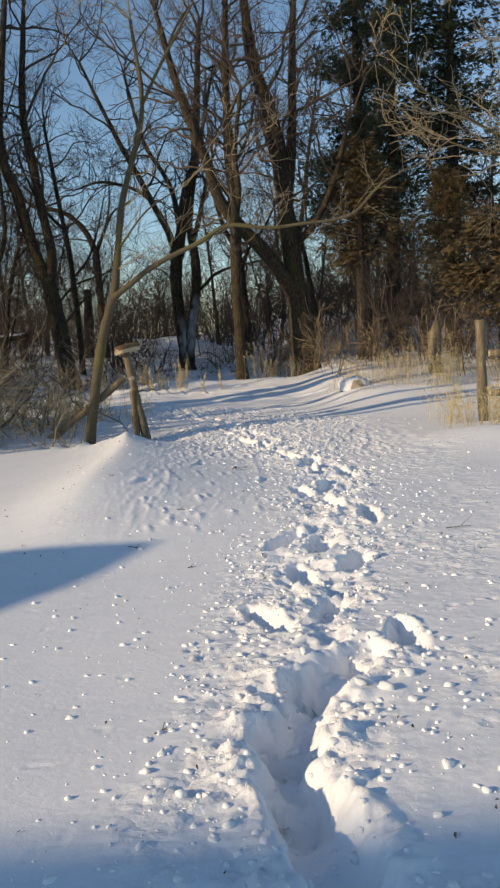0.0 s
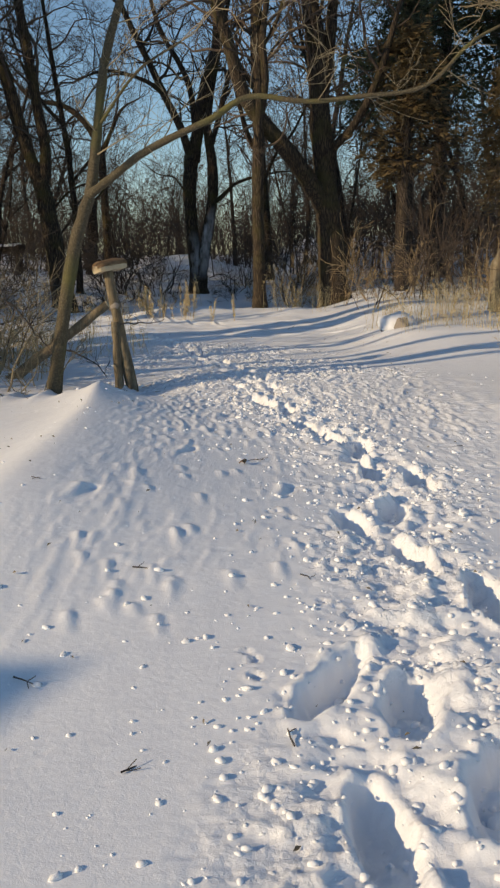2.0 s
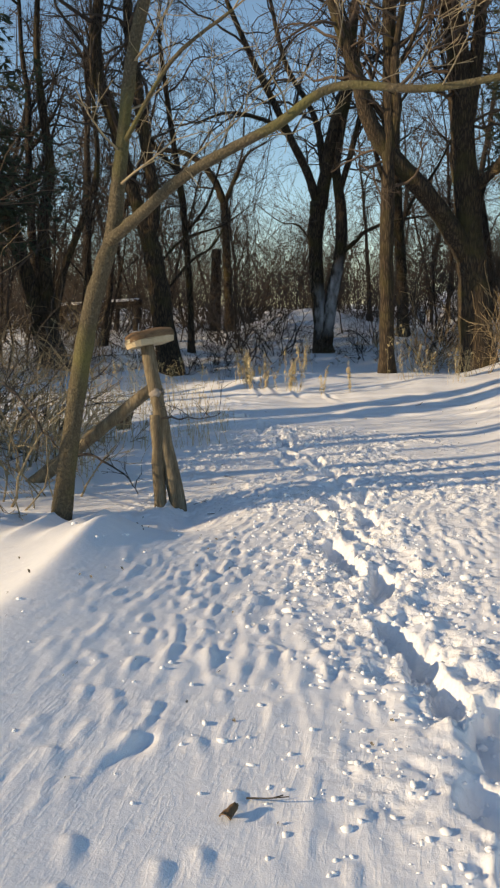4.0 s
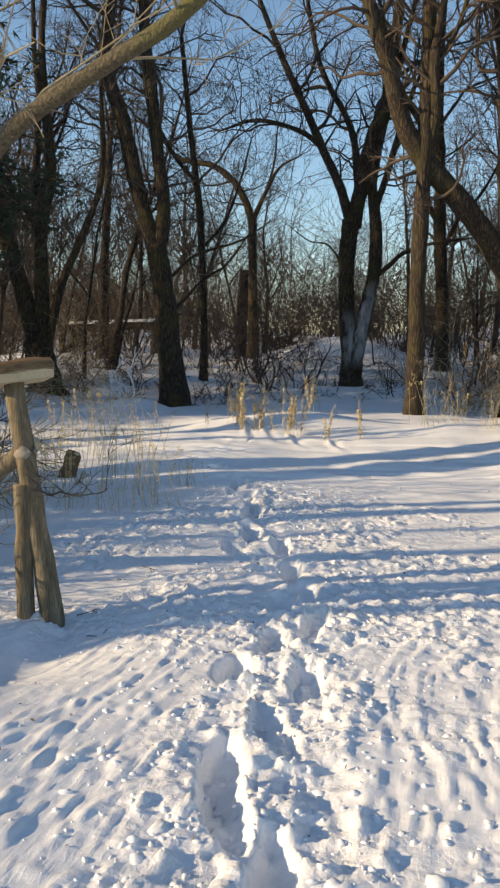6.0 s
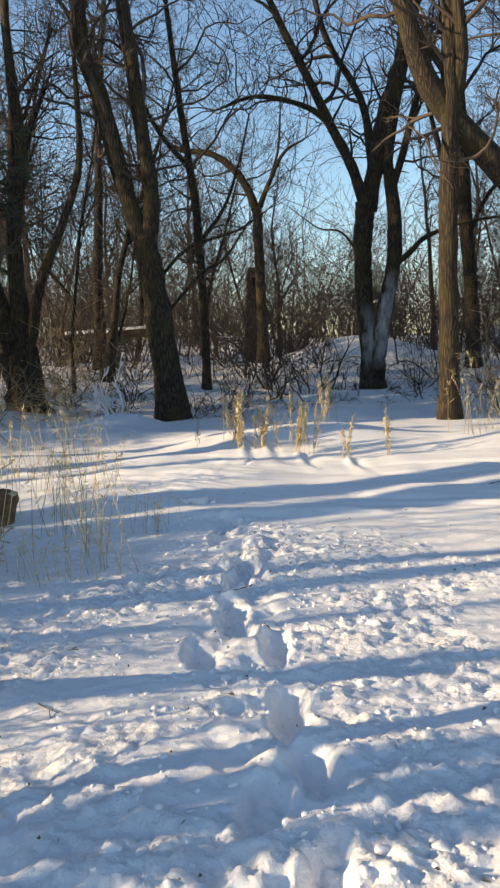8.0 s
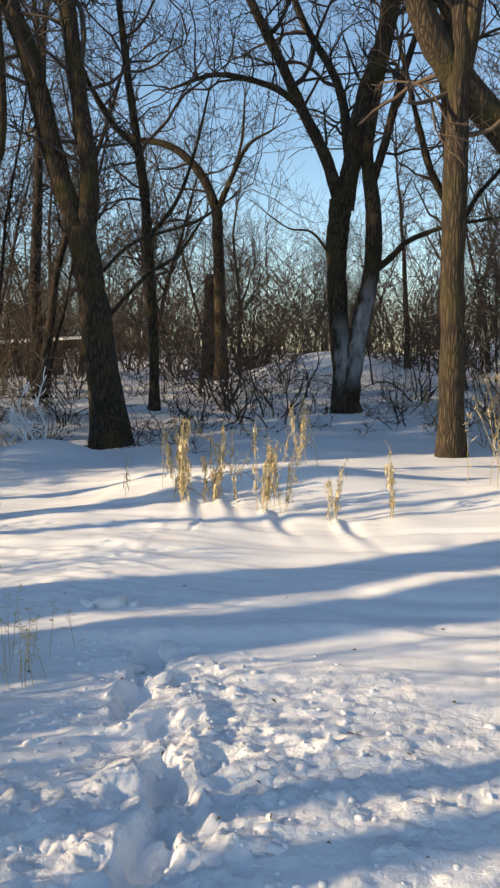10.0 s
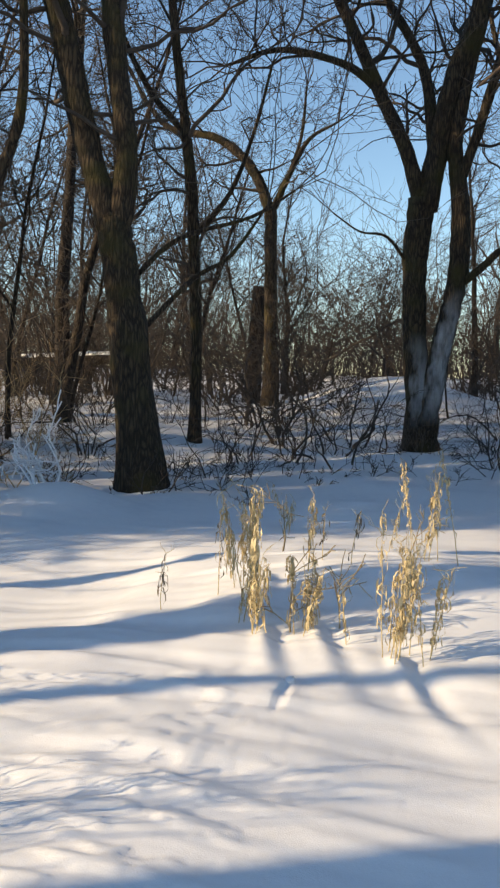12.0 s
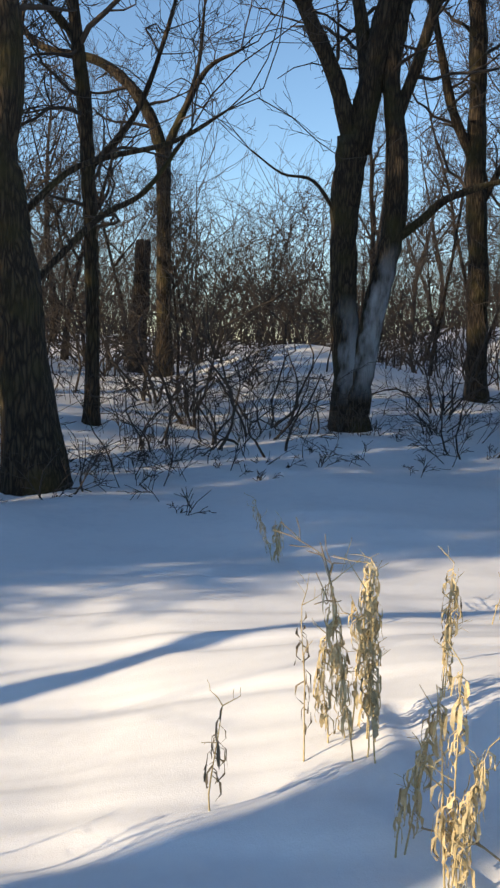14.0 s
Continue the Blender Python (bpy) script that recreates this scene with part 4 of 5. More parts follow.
def conifer(seed, height, reach, low, needle, name="cedar", label="dark evergreen tree with drooping foliage", dense=7, trunk_r=0.2):
    """An evergreen: a straight trunk, sagging boughs, sprays of needles."""
    r = random.Random(seed)
    root = thing(name, (0, 0, 0), label, "tree", "evergreens")
    g = Geo()
    pts = wander(r, Vector((0, 0, -0.2)), Vector((r.uniform(-0.03, 0.03), r.uniform(-0.03, 0.03), 1)), height, 9, 0.02, 0)
    g.tube(pts, [trunk_r * (1 - 0.9 * i / 9) for i in range(10)], 9)
    part("trunk", g, BARK_FAR, root)
    z = low
    while z < height - 0.3:
        f = (z - low) / (height - low)
        i = min(8, int(z / height * 9))
        p = pts[i].lerp(pts[i + 1], z / height * 9 - i)
        ln = reach * (1 - f ** 1.6) * r.uniform(0.45, 1.1) * min(1, 0.65 + 2.0 * f) + 0.3
        a = r.uniform(0, 6.28)
        bp = wander(r, p, Vector((math.cos(a), math.sin(a), r.uniform(-0.15, 0.35))), ln, 6, 0.12, -0.035)
        fol = Geo()
        fol.tube(bp, [0.035 * (1 - 0.8 * j / 6) for j in range(7)], 4, cap=False)
        wood = len(fol.f)
        for j in range(1, 7):
            for _ in range(dense):
                c = bp[j] + Vector((r.gauss(0, 0.17), r.gauss(0, 0.17), r.gauss(-0.05, 0.15)))
                d = (bp[j] - bp[j - 1]).normalized() + Vector((r.gauss(0, 0.7), r.gauss(0, 0.7), r.gauss(-0.2, 0.5)))
                for _ in range(6):
                    dd = (d + Vector((r.gauss(0, 0.55), r.gauss(0, 0.55), r.gauss(0, 0.45)))).normalized() * r.uniform(0.12, 0.30)
                    fol.blade(c, dd, dd.orthogonal().normalized() * 0.019)
        me = fol.mesh("bough", needle, False)
        me.materials.append(BARK_FAR)
        me.polygons.foreach_set("material_index", [1] * wood + [0] * (len(fol.f) - wood))
        tagged(link("bough", me, root), kind="stuff")
        z += r.uniform(0.06, 0.14)
    return root


CEDAR = conifer(301, 15, 2.7, 5.2, NEEDLE, trunk_r=0.3, dense=8)
CEDAR2 = conifer(302, 12, 2.4, 3.2, NEEDLE, trunk_r=0.2, dense=4)
JUNIPER = conifer(303, 4.2, 1.7, 1.5, NEEDLE_BROWN, "juniper", "sunlit brownish juniper with ragged foliage", dense=6, trunk_r=0.13)
BROWN = conifer(304, 7.2, 1.5, 3.3, NEEDLE_BROWN, "cedar", "evergreen with browned hanging foliage", dense=6, trunk_r=0.2)
put(CEDAR, True, 4.3, 30.0, 0)
put(CEDAR, False, 7.6, 31.5, 220, 1.05)
put(CEDAR, False, 6.0, 34.0, 310, 1.1)
put(CEDAR, False, 10.5, 27.0, 20, 1.0)
put(BROWN, True, 3.75, 27.2, 0)
put(BROWN, False, 6.6, 27.0, 140, 0.85)
put(CEDAR2, True, -9.3, 25.2, 0)
# eight evergreens out of view, added only to shade the trunks and drifts
put(CEDAR, False, -13.0, 22.6, 60, 0.6)
put(CEDAR, False, -11.0, 23.6, 20, 0.5)
put(CEDAR, False, -14.5, 27.2, 70, 0.95)
put(CEDAR, False, -12.5, 21.6, 110, 0.45)
put(CEDAR, False, -12.9, 20.3, 30, 0.45)
put(CEDAR, False, -14.2, 22.0, 260, 0.5)
put(CEDAR, False, -16.4, 23.4, 170, 1.0)
put(CEDAR, False, -17.5, 20.6, 250, 0.9)
put(CEDAR2, False, 8.4, 23.5, 40, 0.9)
put(JUNIPER, True, 6.3, 21.0, 0)
put(JUNIPER, False, 7.8, 20.2, 100, 1.05)
# two unseen shrubs added to darken the snow left of the track by their shade
put(JUNIPER, False, -6.7, 13.5, 60, 0.5)
put(JUNIPER, False, -7.3, 15.3, 210, 0.6)


# a bare tree at the lawn's edge that holds its sunlit boughs over the fence
put(wild_tree(160, 10, 0.13, 0.5, 3, BARK_YOUNG, TWIG_PALE, limbs=10, name="edge_tree", label="bare sunlit tree with pale twigs beside the fence", low=0.25), True, 6.9, 18.6, 75)
put(wild_tree(161, 8, 0.10, 0.55, 3, BARK_YOUNG, TWIG_PALE, limbs=9, name="edge_tree", label="small bare sunlit tree behind the fence", low=0.25), True, 7.2, 16.2, 10)


# trees beside the walk, out of view: bars of shade fall from them across the snow
STOUT = wild_tree(140, 15, 0.30, 0.4, limbs=7, name="stout_tree", label="stout bare tree with dark bark", low=0.5)
POLE = wild_tree(141, 15, 0.11, 0.3, limbs=6, name="tall_tree", label="tall slim bare tree with high crown", low=0.55)
for k, (x, y, turn, size) in enumerate([(-9.0, 15.10, 0, 1.35), (-9.6, 15.60, 120, 1.1), (-10.4, 18.2, 200, 1.15), (-14.0, 20.2, 60, 1.0), (-12.0, 24.5, 10, 1.0), (-11.5, 27.0, 10, 1.0)]):
    put(STOUT, k == 0, x, y, turn, size)
for k, (x, y, turn, size) in enumerate([(-9.0, 10.2, 0, 1.0), (-8.2, 10.8, 80, 1.2), (-8.8, 11.85, 30, 1.0), (-10.0, 12.3, 50, 0.7), (-9.2, 13.0, 75, 1.3), (-8.0, 14.2, 15, 1.0), (-9.8, 17.6, 95, 0.75), (-9.0, 21.0, 40, 0.9)]):
    put(POLE, k == 0, x, y, turn, size)

# ---- thickets: more stems than one could count ----


def thicket(seed, wide, deep, stems, height, mat, depth=2, thin=0.004, kids=(3, 5), lean=0.5):
    r, g = random.Random(seed), Geo()
    for _ in range(stems):
        p = Vector((r.uniform(-wide, wide), r.uniform(-deep, deep), -0.15))
        a = r.uniform(0, 6.28)
        q = lean * r.uniform(0.1, 1)
        h = height * (0.35 + 1.1 * r.random() ** 2)
        twigs(g, r, p, Vector((math.cos(a) * q, math.sin(a) * q, 1)), h, 0.004 + 0.005 * h, depth, bend=0.2, lift=0.02, kids=kids, thin=thin)
    return g.mesh("thicket", mat)


THICKETS = [thicket(400, 3.0, 1.5, 34, 3.4, TWIG_DARK, thin=0.005), thicket(401, 3.0, 1.5, 40, 2.6, TWIG, thin=0.005), thicket(402, 3.0, 1.5, 30, 4.6, TWIG_DARK, thin=0.006)]
BRUSH = [thicket(410, 1.2, 0.6, 17, 1.3, BRAMBLE, thin=0.004, lean=1.0), thicket(411, 1.2, 0.6, 18, 1.0, BRAMBLE, thin=0.004, lean=1.3), thicket(412, 1.2, 0.6, 22, 1.7, TWIG, thin=0.003, lean=0.8)]


def lay(meshes, name, label, spots, seed, size=(0.8, 1.2)):
    r = random.Random(seed)
    for x, y in spots:
        ob = new(name, r.choice(meshes))
        ob.location = (x, y, ground_z(x, y))
        ob.rotation_euler = (0, 0, r.uniform(-0.6, 0.6) + r.choice((0, math.pi)))
        s = r.uniform(*size)
        ob.scale = (1, 1, s)
        tagged(ob, label, "undergrowth", kind="stuff")


r4 = random.Random(44)
lay(THICKETS, "thicket", "dense leafless undergrowth on the snowy bank", [(-26 + 4.6 * i + r4.uniform(-1, 1), 42 + 5.5 * j + r4.uniform(-1.5, 1.5)) for j in range(4) for i in range(11)], 51)
lay(THICKETS, "thicket", "far leafless undergrowth deep in the wood", [(-44 + 5.2 * i + r4.uniform(-1, 1), 68 + 9 * j + r4.uniform(-1.5, 1.5)) for j in range(2) for i in range(17)], 55, (1.2, 1.9))
# the six left ones between y 22 and 30 are unseen, added for shade
lay(THICKETS, "thicket", "dark leafless undergrowth between the trees", [(-12.0, 34.5), (-13.5, 31.0), (-12.0, 24.0), (-11.5, 25.0), (-13.5, 26.5), (-12.0, 28.5), (-15.0, 22.5), (-14.5, 29.5), (-8.5, 36.0), (2.8, 35.5), (5.4, 33.0), (3.6, 31.5), (6.8, 30.0), (9.0, 31.5), (-11.5, 38.0), (5.5, 38.0), (0.5, 39.5)], 52)
lay(BRUSH[1:], "brush", "reddish-brown leafless brush in the snow", [(2.9, 24.5), (4.2, 23.0), (5.2, 21.5), (5.4, 19.6), (6.8, 18.6), (4.6, 25.5), (7.0, 22.5), (2.2, 29.0), (8.0, 20.0), (3.0, 21.8), (5.8, 24.0), (0.6, 28.6)], 53, (0.8, 1.5))
lay(BRUSH[:2], "brush", "tan tangled brush beside the drift", [(-4.5, 15.7), (-5.2, 14.6), (-4.2, 16.8), (-5.6, 16.6), (-6.4, 15.4), (-5.4, 18.0), (-8.4, 25.6), (-7.6, 27.8), (-9.6, 26.6), (-8.8, 30.2), (-10.4, 33.2)], 54, (0.7, 1.15))


# brush kept out of view; it is there to cast shade beside the track
lay([thicket(420, 1.3, 0.8, 60, 1.9, TWIG, thin=0.005, lean=0.7)], "brush", "unseen dense brown leafless brush, added to shade the drift", [(-6.7, 13.8), (-6.9, 15.1), (-7.2, 16.3)], 57, (1.0, 1.2))


LOW = [thicket(413, 1.6, 0.8, 16, 0.75, TWIG_DARK, thin=0.004, lean=1.8), thicket(414, 1.6, 0.8, 18, 0.55, TWIG_DARK, thin=0.004, lean=2.2)]
lay(LOW, "low_brush", "dark fallen branches and seedlings poking through snow", [(-5.0, 30.1), (-6.9, 29.7), (-4.2, 31.0), (-7.6, 31.0), (-3.2, 32.6), (-8.6, 28.6), (-1.0, 33.0), (0.5, 31.2), (-5.6, 33.2), (1.6, 29.6), (-8.0, 33.8), (-4.4, 35.2), (-9.8, 30.6), (2.8, 31.0), (-5.2, 28.7), (-3.0, 30.6)], 56, (0.7, 1.3))


def lone_shrub(x, y, h, stems, mat, seed, label, lean=0.5, depth=2, bend=0.26):
    s = shrub(seed, h, stems, mat, depth, "shrub", label, lean, bend=bend)
    s.location = (x, y, ground_z(x, y))


for k, (x, y, h, stems, lean) in enumerate([(-4.15, 31.6, 2.0, 5, 1.3), (-3.7, 32.2, 2.3, 4, 1.0), (-4.8, 31.2, 1.4, 5, 1.5), (-3.2, 31.4, 1.6, 2, 0.3), (-5.1, 30.2, 1.1, 3, 0.8), (-0.75, 31.5, 1.7, 3, 0.5), (-3.55, 33.6, 2.4, 4, 0.9), (-4.6, 33.2, 2.6, 4, 0.8), (-2.9, 32.6, 1.3, 2, 0.4), (0.9, 28.5, 1.5, 2, 0.3), (-6.7, 28.3, 1.0, 4, 0.6), (-5.3, 28.6, 0.9, 4, 0.6)]):
    lone_shrub(x, y, h, stems, TWIG_DARK, 430 + k, "leafless dark sapling growing out of the snow", lean)


def snowy_bush(x, y):
    """Stems thickly coated with wind-driven snow."""
    r = random.Random(450)
    root = thing("snowy_bush", (x, y, ground_z(x, y)), "snow-coated bush stems standing on a drift", "shrub")
    for k in range(6):
        g = Geo()
        a = r.uniform(0, 6.28)
        twigs(g, r, Vector((0.12 * math.cos(a), 0.12 * math.sin(a), -0.08)), Vector((0.5 * math.cos(a), 0.5 * math.sin(a), 1)), r.uniform(0.45, 0.85), 0.024, 2, bend=0.25, kids=(2, 4), thin=0.009)
        part("stem", g, SNOW, root)


snowy_bush(-6.15, 26.9)
for k, (x, y, h, stems, lean) in enumerate([(-3.3, 14.0, 1.6, 4, 1.2), (-4.2, 13.8, 2.4, 4, 1.1), (-3.0, 14.6, 1.0, 6, 1.2), (-4.8, 13.4, 2.8, 4, 1.3), (-2.9, 13.8, 0.8, 5, 1.4), (-5.2, 14.4, 3.2, 4, 1.0), (-3.8, 15.4, 1.6, 6, 1.2), (-5.4, 16.2, 2.2, 6, 1.0)]):
    lone_shrub(x, y, h, stems, TWIG_PALE, 460 + k, "bare arching bramble stems beside the drift", lean)

for k, (x, y, h, stems, lean) in enumerate([(-4.6, 14.9, 2.2, 5, 1.2), (-3.9, 16.0, 1.7, 5, 1.3), (-5.0, 17.2, 2.0, 6, 1.0)]):
    lone_shrub(x, y, h, stems, TWIG_DARK, 490 + k, "dark tangled bramble arching over the drift", lean, bend=0.22)

# ---- the old fence at the opening ----


def pole(parent, name, a, b, r0, r1, mat, seed, sides=11, rings=9, ends=None):
    """A round weathered pole from a to b with uneven girth and checked ends."""
    r, g = random.Random(seed), Geo()
    a, b = Vector(a), Vector(b)
    pts = [a.lerp(b, i / rings) + Vector((r.uniform(-1, 1), r.uniform(-1, 1), 0)) * 0.006 for i in range(rings + 1)]
    knotty(g, r, pts, [r0 + (r1 - r0) * i / rings for i in range(rings + 1)], sides)
    ob = part(name, g, mat, parent)
    if ends:
        d = (b - a).normalized()
        for at, s in ((a, -1), (b, 1)):
            e = Geo()
            e.tube([at + d * s * 0.001, at + d * s * 0.006], [(r0 if s < 0 else r1) * 0.93] * 2, sides)
            part("sawn_end", e, ends, ob, "pale sawn end grain")
    return ob


LOGBARK = material("log_bark", [(0.07, 0.04, 0.02), (0.17, 0.10, 0.05), (0.28, 0.18, 0.095)], 9.0, 0.9, 0.6, 40, (0.5, 3, 3))


def dead_branch(points, radius, seed, label):
    """A fallen crooked branch with a few side twigs."""
    r, g = random.Random(seed), Geo()
    root = thing("dead_branch", points[0], label, "branch")
    line, _ = smooth_line([(*(Vector(p) - Vector(points[0])), radius) for p in points], 5)
    line = [p + Vector((r.gauss(0, 0.008), r.gauss(0, 0.008), r.gauss(0, 0.008))) for p in line]
    g.tube(line, [radius * (1 - 0.7 * i / (len(line) - 1)) for i in range(len(line))], 6)
    for p in line[2:-1:2]:
        twigs(g, r, p, Vector((r.uniform(-0.6, 0.6), r.uniform(-0.5, 0.2), r.uniform(0.1, 0.8))), r.uniform(0.12, 0.3), radius * 0.4, 1, thin=0.002)
    part("limb", g, TWIG_DARK, root)


def leaning_post():
    root = thing("fence_post", (-1.64, 14.3, ground_z(-1.64, 14.3) - 0.15), "leaning weathered wooden post in a snow drift", "post")
    z = root.location.z
    pole(root, "post", (0, 0, 0), (-0.27, 0, 1.39 - z), 0.074, 0.06, WOOD, 1)
    pole(root, "wire_wrap", (-0.185, 0, 0.93 - z), (-0.19, 0, 0.955 - z), 0.072, 0.072, STONE, 2, rings=2)
    short = thing("short_post", (-1.81, 14.24, ground_z(-1.87, 14.2) - 0.15), "short split stake standing beside the leaning post", "post")
    pole(short, "stake", (0, 0, 0), (-0.03, 0.02, 0.74 - z), 0.058, 0.05, WOOD, 3, 7, 7)
    cap = thing("log_cap", (-1.89, 14.3, 1.39), "short sawn half log lying across the post top", "log")
    # a slab split off a log: bark above, blunt and rounded at one end
    g, r = Geo(), random.Random(4)
    n = 14
    rows = [(-0.245, 0.45, 0.40), (-0.225, 0.72, 0.72), (-0.17, 0.94, 0.95), (-0.06, 1.0, 1.0), (0.06, 0.98, 1.05), (0.17, 0.93, 1.0), (0.26, 0.88, 0.9)]
    for x, wide, high in rows:
        for k in range(n + 1):
            w = math.pi * k / n
            g.v.append((x + 0.012 * r.uniform(-1, 1), -math.cos(w) * 0.13 * wide, 0.018 + math.sin(w) ** 0.7 * 0.075 * high + r.uniform(-0.005, 0.005)))
    for i in range(len(rows) - 1):
        for k in range(n):
            q = i * (n + 1) + k
            g.f.append((q, q + 1, q + n + 2, q + n + 1))
    part("bark", g, LOGBARK, cap, "brown weathered round side")
    u = Geo()
    rim = [(x, -0.13 * wide) for x, wide, _ in rows] + [(x, 0.13 * wide) for x, wide, _ in rows[::-1]]
    u.v = [(x, y, 0.022) for x, y in rim] + [(x * 0.97, y * 0.93, -0.024) for x, y in rim]
    m = len(rim)
    u.f = [tuple(range(m)), tuple(range(2 * m - 1, m - 1, -1))] + [(k, m + k, m + (k + 1) % m, (k + 1) % m) for k in range(m)]
    part("flat_face", u, CUTWOOD, cap, "pale split underside", False)
    for base, sgn in ((0, -1), ((len(rows) - 1) * (n + 1), 1)):
        e = Geo()
        e.v = [(g.v[base + k][0] + sgn * 0.003, g.v[base + k][1] * 0.98, g.v[base + k][2]) for k in range(n + 1)]
        e.f = [tuple(range(n + 1)) if sgn < 0 else tuple(range(n, -1, -1))]
        part("sawn_end", e, CUTWOOD, cap, "pale sawn end grain", False)
    cap.scale = (0.82, 0.95, 1.2)
    cap.rotation_euler = (radians(-12), radians(-6), radians(48))
    beam = thing("fallen_rail", (-3.5, 15.1, -0.12), "weathered round rail propped against the post", "rail")
    pole(beam, "rail", (0, 0, 0), (1.5, -0.36, 1.06), 0.075, 0.06, WOOD, 5, ends=CUTWOOD)


leaning_post()
dead_branch([(-3.10, 13.9, 1.08), (-2.92, 13.88, 0.90), (-2.74, 13.88, 0.64), (-2.5, 13.86, 0.38)], 0.016, 481, "dark crooked dead branch caught on the young tree")
dead_branch([(-2.62, 14.0, 0.42), (-2.3, 13.98, 0.40), (-2.05, 13.92, 0.28), (-1.9, 13.88, 0.10)], 0.014, 482, "thin dark dead branch lying between tree and post")
dead_branch([(-1.75, 14.2, 0.72), (-1.6, 14.1, 0.74), (-1.38, 14.1, 0.73), (-1.2, 14.1, 0.78)], 0.010, 483, "thin bare branch reaching past the leaning post")


def right_fence():
    x, y = 3.62, 13.2
    z = ground_z(x, y)
    root = thing("fence_post", (x, y, z - 0.2), "upright grey fence post in tan grass", "post")
    pole(root, "post", (0, 0, 0), (-0.02, 0, 1.72), 0.082, 0.074, WOOD, 11, ends=CUTWOOD)
    for k, (h, drop) in enumerate(((1.22, 0.1), (0.62, 0.04))):
        rail = thing("fence_rail", (x + 0.09, y - 0.02, z + h - 0.2), "split wooden rail fixed to the fence post", "rail", "fence rails")
        pole(rail, "rail", (0, 0, 0), (2.6, 0.9, -drop), 0.06, 0.05, WOOD, 12 + k, 6, 8, CUTWOOD)
    x2, y2 = x + 2.7, y + 0.92
    root = thing("fence_post", (x2, y2, ground_z(x2, y2) - 0.2), "grey fence post at the far end of the rails", "post")
    pole(root, "post", (0, 0, 0), (0.03, 0, 1.6), 0.08, 0.07, WOOD, 15, ends=CUTWOOD)
    sx, sy = 4.35, 19.7
    st = thing("tree_stump", (sx, sy, ground_z(sx, sy) - 0.2), "tall pale broken stump among the brush", "stump")
    g, r = Geo(), random.Random(16)
    pts = [Vector((0.02 * r.uniform(-1, 1), 0.02 * r.uniform(-1, 1), 0.2 * i)) for i in range(7)]
    knotty(g, r, pts, [0.21, 0.17, 0.16, 0.155, 0.15, 0.15, 0.14], 12)
    for i in range(len(g.v) - 12, len(g.v)):
        vx, vy, vz = g.v[i]
        g.v[i] = (vx, vy, vz + r.uniform(-0.1, 0.22))
    part("stump", g, WOOD, st)


right_fence()


def cut_stump(x, y):
    root = thing("cut_stump", (x, y, ground_z(x, y) - 0.08), "short cracked tree stump half buried in a drift", "stump")
    g, r = Geo(), random.Random(17)
    knotty(g, r, [Vector((0.02 * i, 0, 0.06 * i)) for i in range(7)], [0.115, 0.105, 0.10, 0.095, 0.092, 0.09, 0.08], 12)
    for i in range(len(g.v) - 12, len(g.v)):
        vx, vy, vz = g.v[i]
        g.v[i] = (vx, vy, vz + r.uniform(-0.05, 0.05))
    part("trunk", g, LOGBARK, root)
    e = Geo()
    e.tube([Vector((0.118, 0, 0.33)), Vector((0.122, 0, 0.365))], [0.07, 0.06], 10)
    part("sawn_top", e, CUTWOOD, root, "pale weathered top")


cut_stump(-3.70, 18.75)


def bark_chip(x, y, turn):
    """A curled scrap of bark with snow in it."""
    root = thing("bark_scrap", (x, y, ground_z(x, y) + 0.012), "curled brown scrap of bark lying on the snow", "bark")
    root.rotation_euler, root.scale = (0, radians(-12), radians(turn)), (0.55, 0.7, 0.7)
    g, r = Geo(), random.Random(18)
    n, rows = 8, 5
    for skin in (0.0, 0.008):
        for i in range(rows):
            for k in range(n + 1):
                w = math.pi * (0.1 + 0.8 * k / n)
                q = (0.035 - skin) * (1 - 0.12 * i + 0.1 * r.uniform(-1, 1) * (skin == 0))
                g.v.append((-0.06 + 0.03 * i, -math.cos(w) * q, math.sin(w) * q))
    m = rows * (n + 1)
    for base, flip in ((0, 1), (m, -1)):
        for i in range(rows - 1):
            for k in range(n):
                a = base + i * (n + 1) + k
                g.f.append((a, a + 1, a + n + 2, a + n + 1)[::flip])
    for k in range(n):
        for a in (k, (rows - 1) * (n + 1) + k):
            g.f.append((a, a + 1, a + 1 + m, a + m))
    part("bark", g, LOGBARK, root)


bark_chip(-0.15, 9.24, 70)


def boulder(x, y, size, seed, snowy=True):
    r = random.Random(seed)
    root = thing("boulder", (x, y, ground_z(x, y)), "tan field stone with a cap of snow", "stone")
    bm = bmesh.new()
    bmesh.ops.create_icosphere(bm, subdivisions=3, radius=1)
    for v in bm.verts:
        k = 1 + 0.25 * (noise.noise(v.co * 1.4 + Vector((seed, 0, 0)))) + 0.08 * noise.noise(v.co * 5)
        v.co = Vector((v.co.x * size[0] * k, v.co.y * size[1] * k, v.co.z * size[2] * k))
    me = bpy.data.meshes.new("rock")
    bm.to_mesh(me)
    me.materials.append(STONE)
    link("rock", me, root)
    if not snowy:
        bm.free()
        tagged(root, "pale tan field stone half sunk in snow")
        return
    for v in bm.verts:
        v.co = Vector((v.co.x * 1.06, v.co.y * 1.06, max(v.co.z, -size[2] * 0.25) + 0.02 + 0.012 * noise.noise(v.co * 9)))
    me = bpy.data.meshes.new("snow_cap")
    bm.to_mesh(me)
    bm.free()
    me.materials.append(SNOW)
    me.polygons.foreach_set("use_smooth", [True] * len(me.polygons))
    link("snow_cap", me, root, "rounded cap of snow")


boulder(2.34, 18.6, (0.34, 0.26, 0.24), 3)
boulder(2.36, 18.22, (0.13, 0.11, 0.17), 5, False)

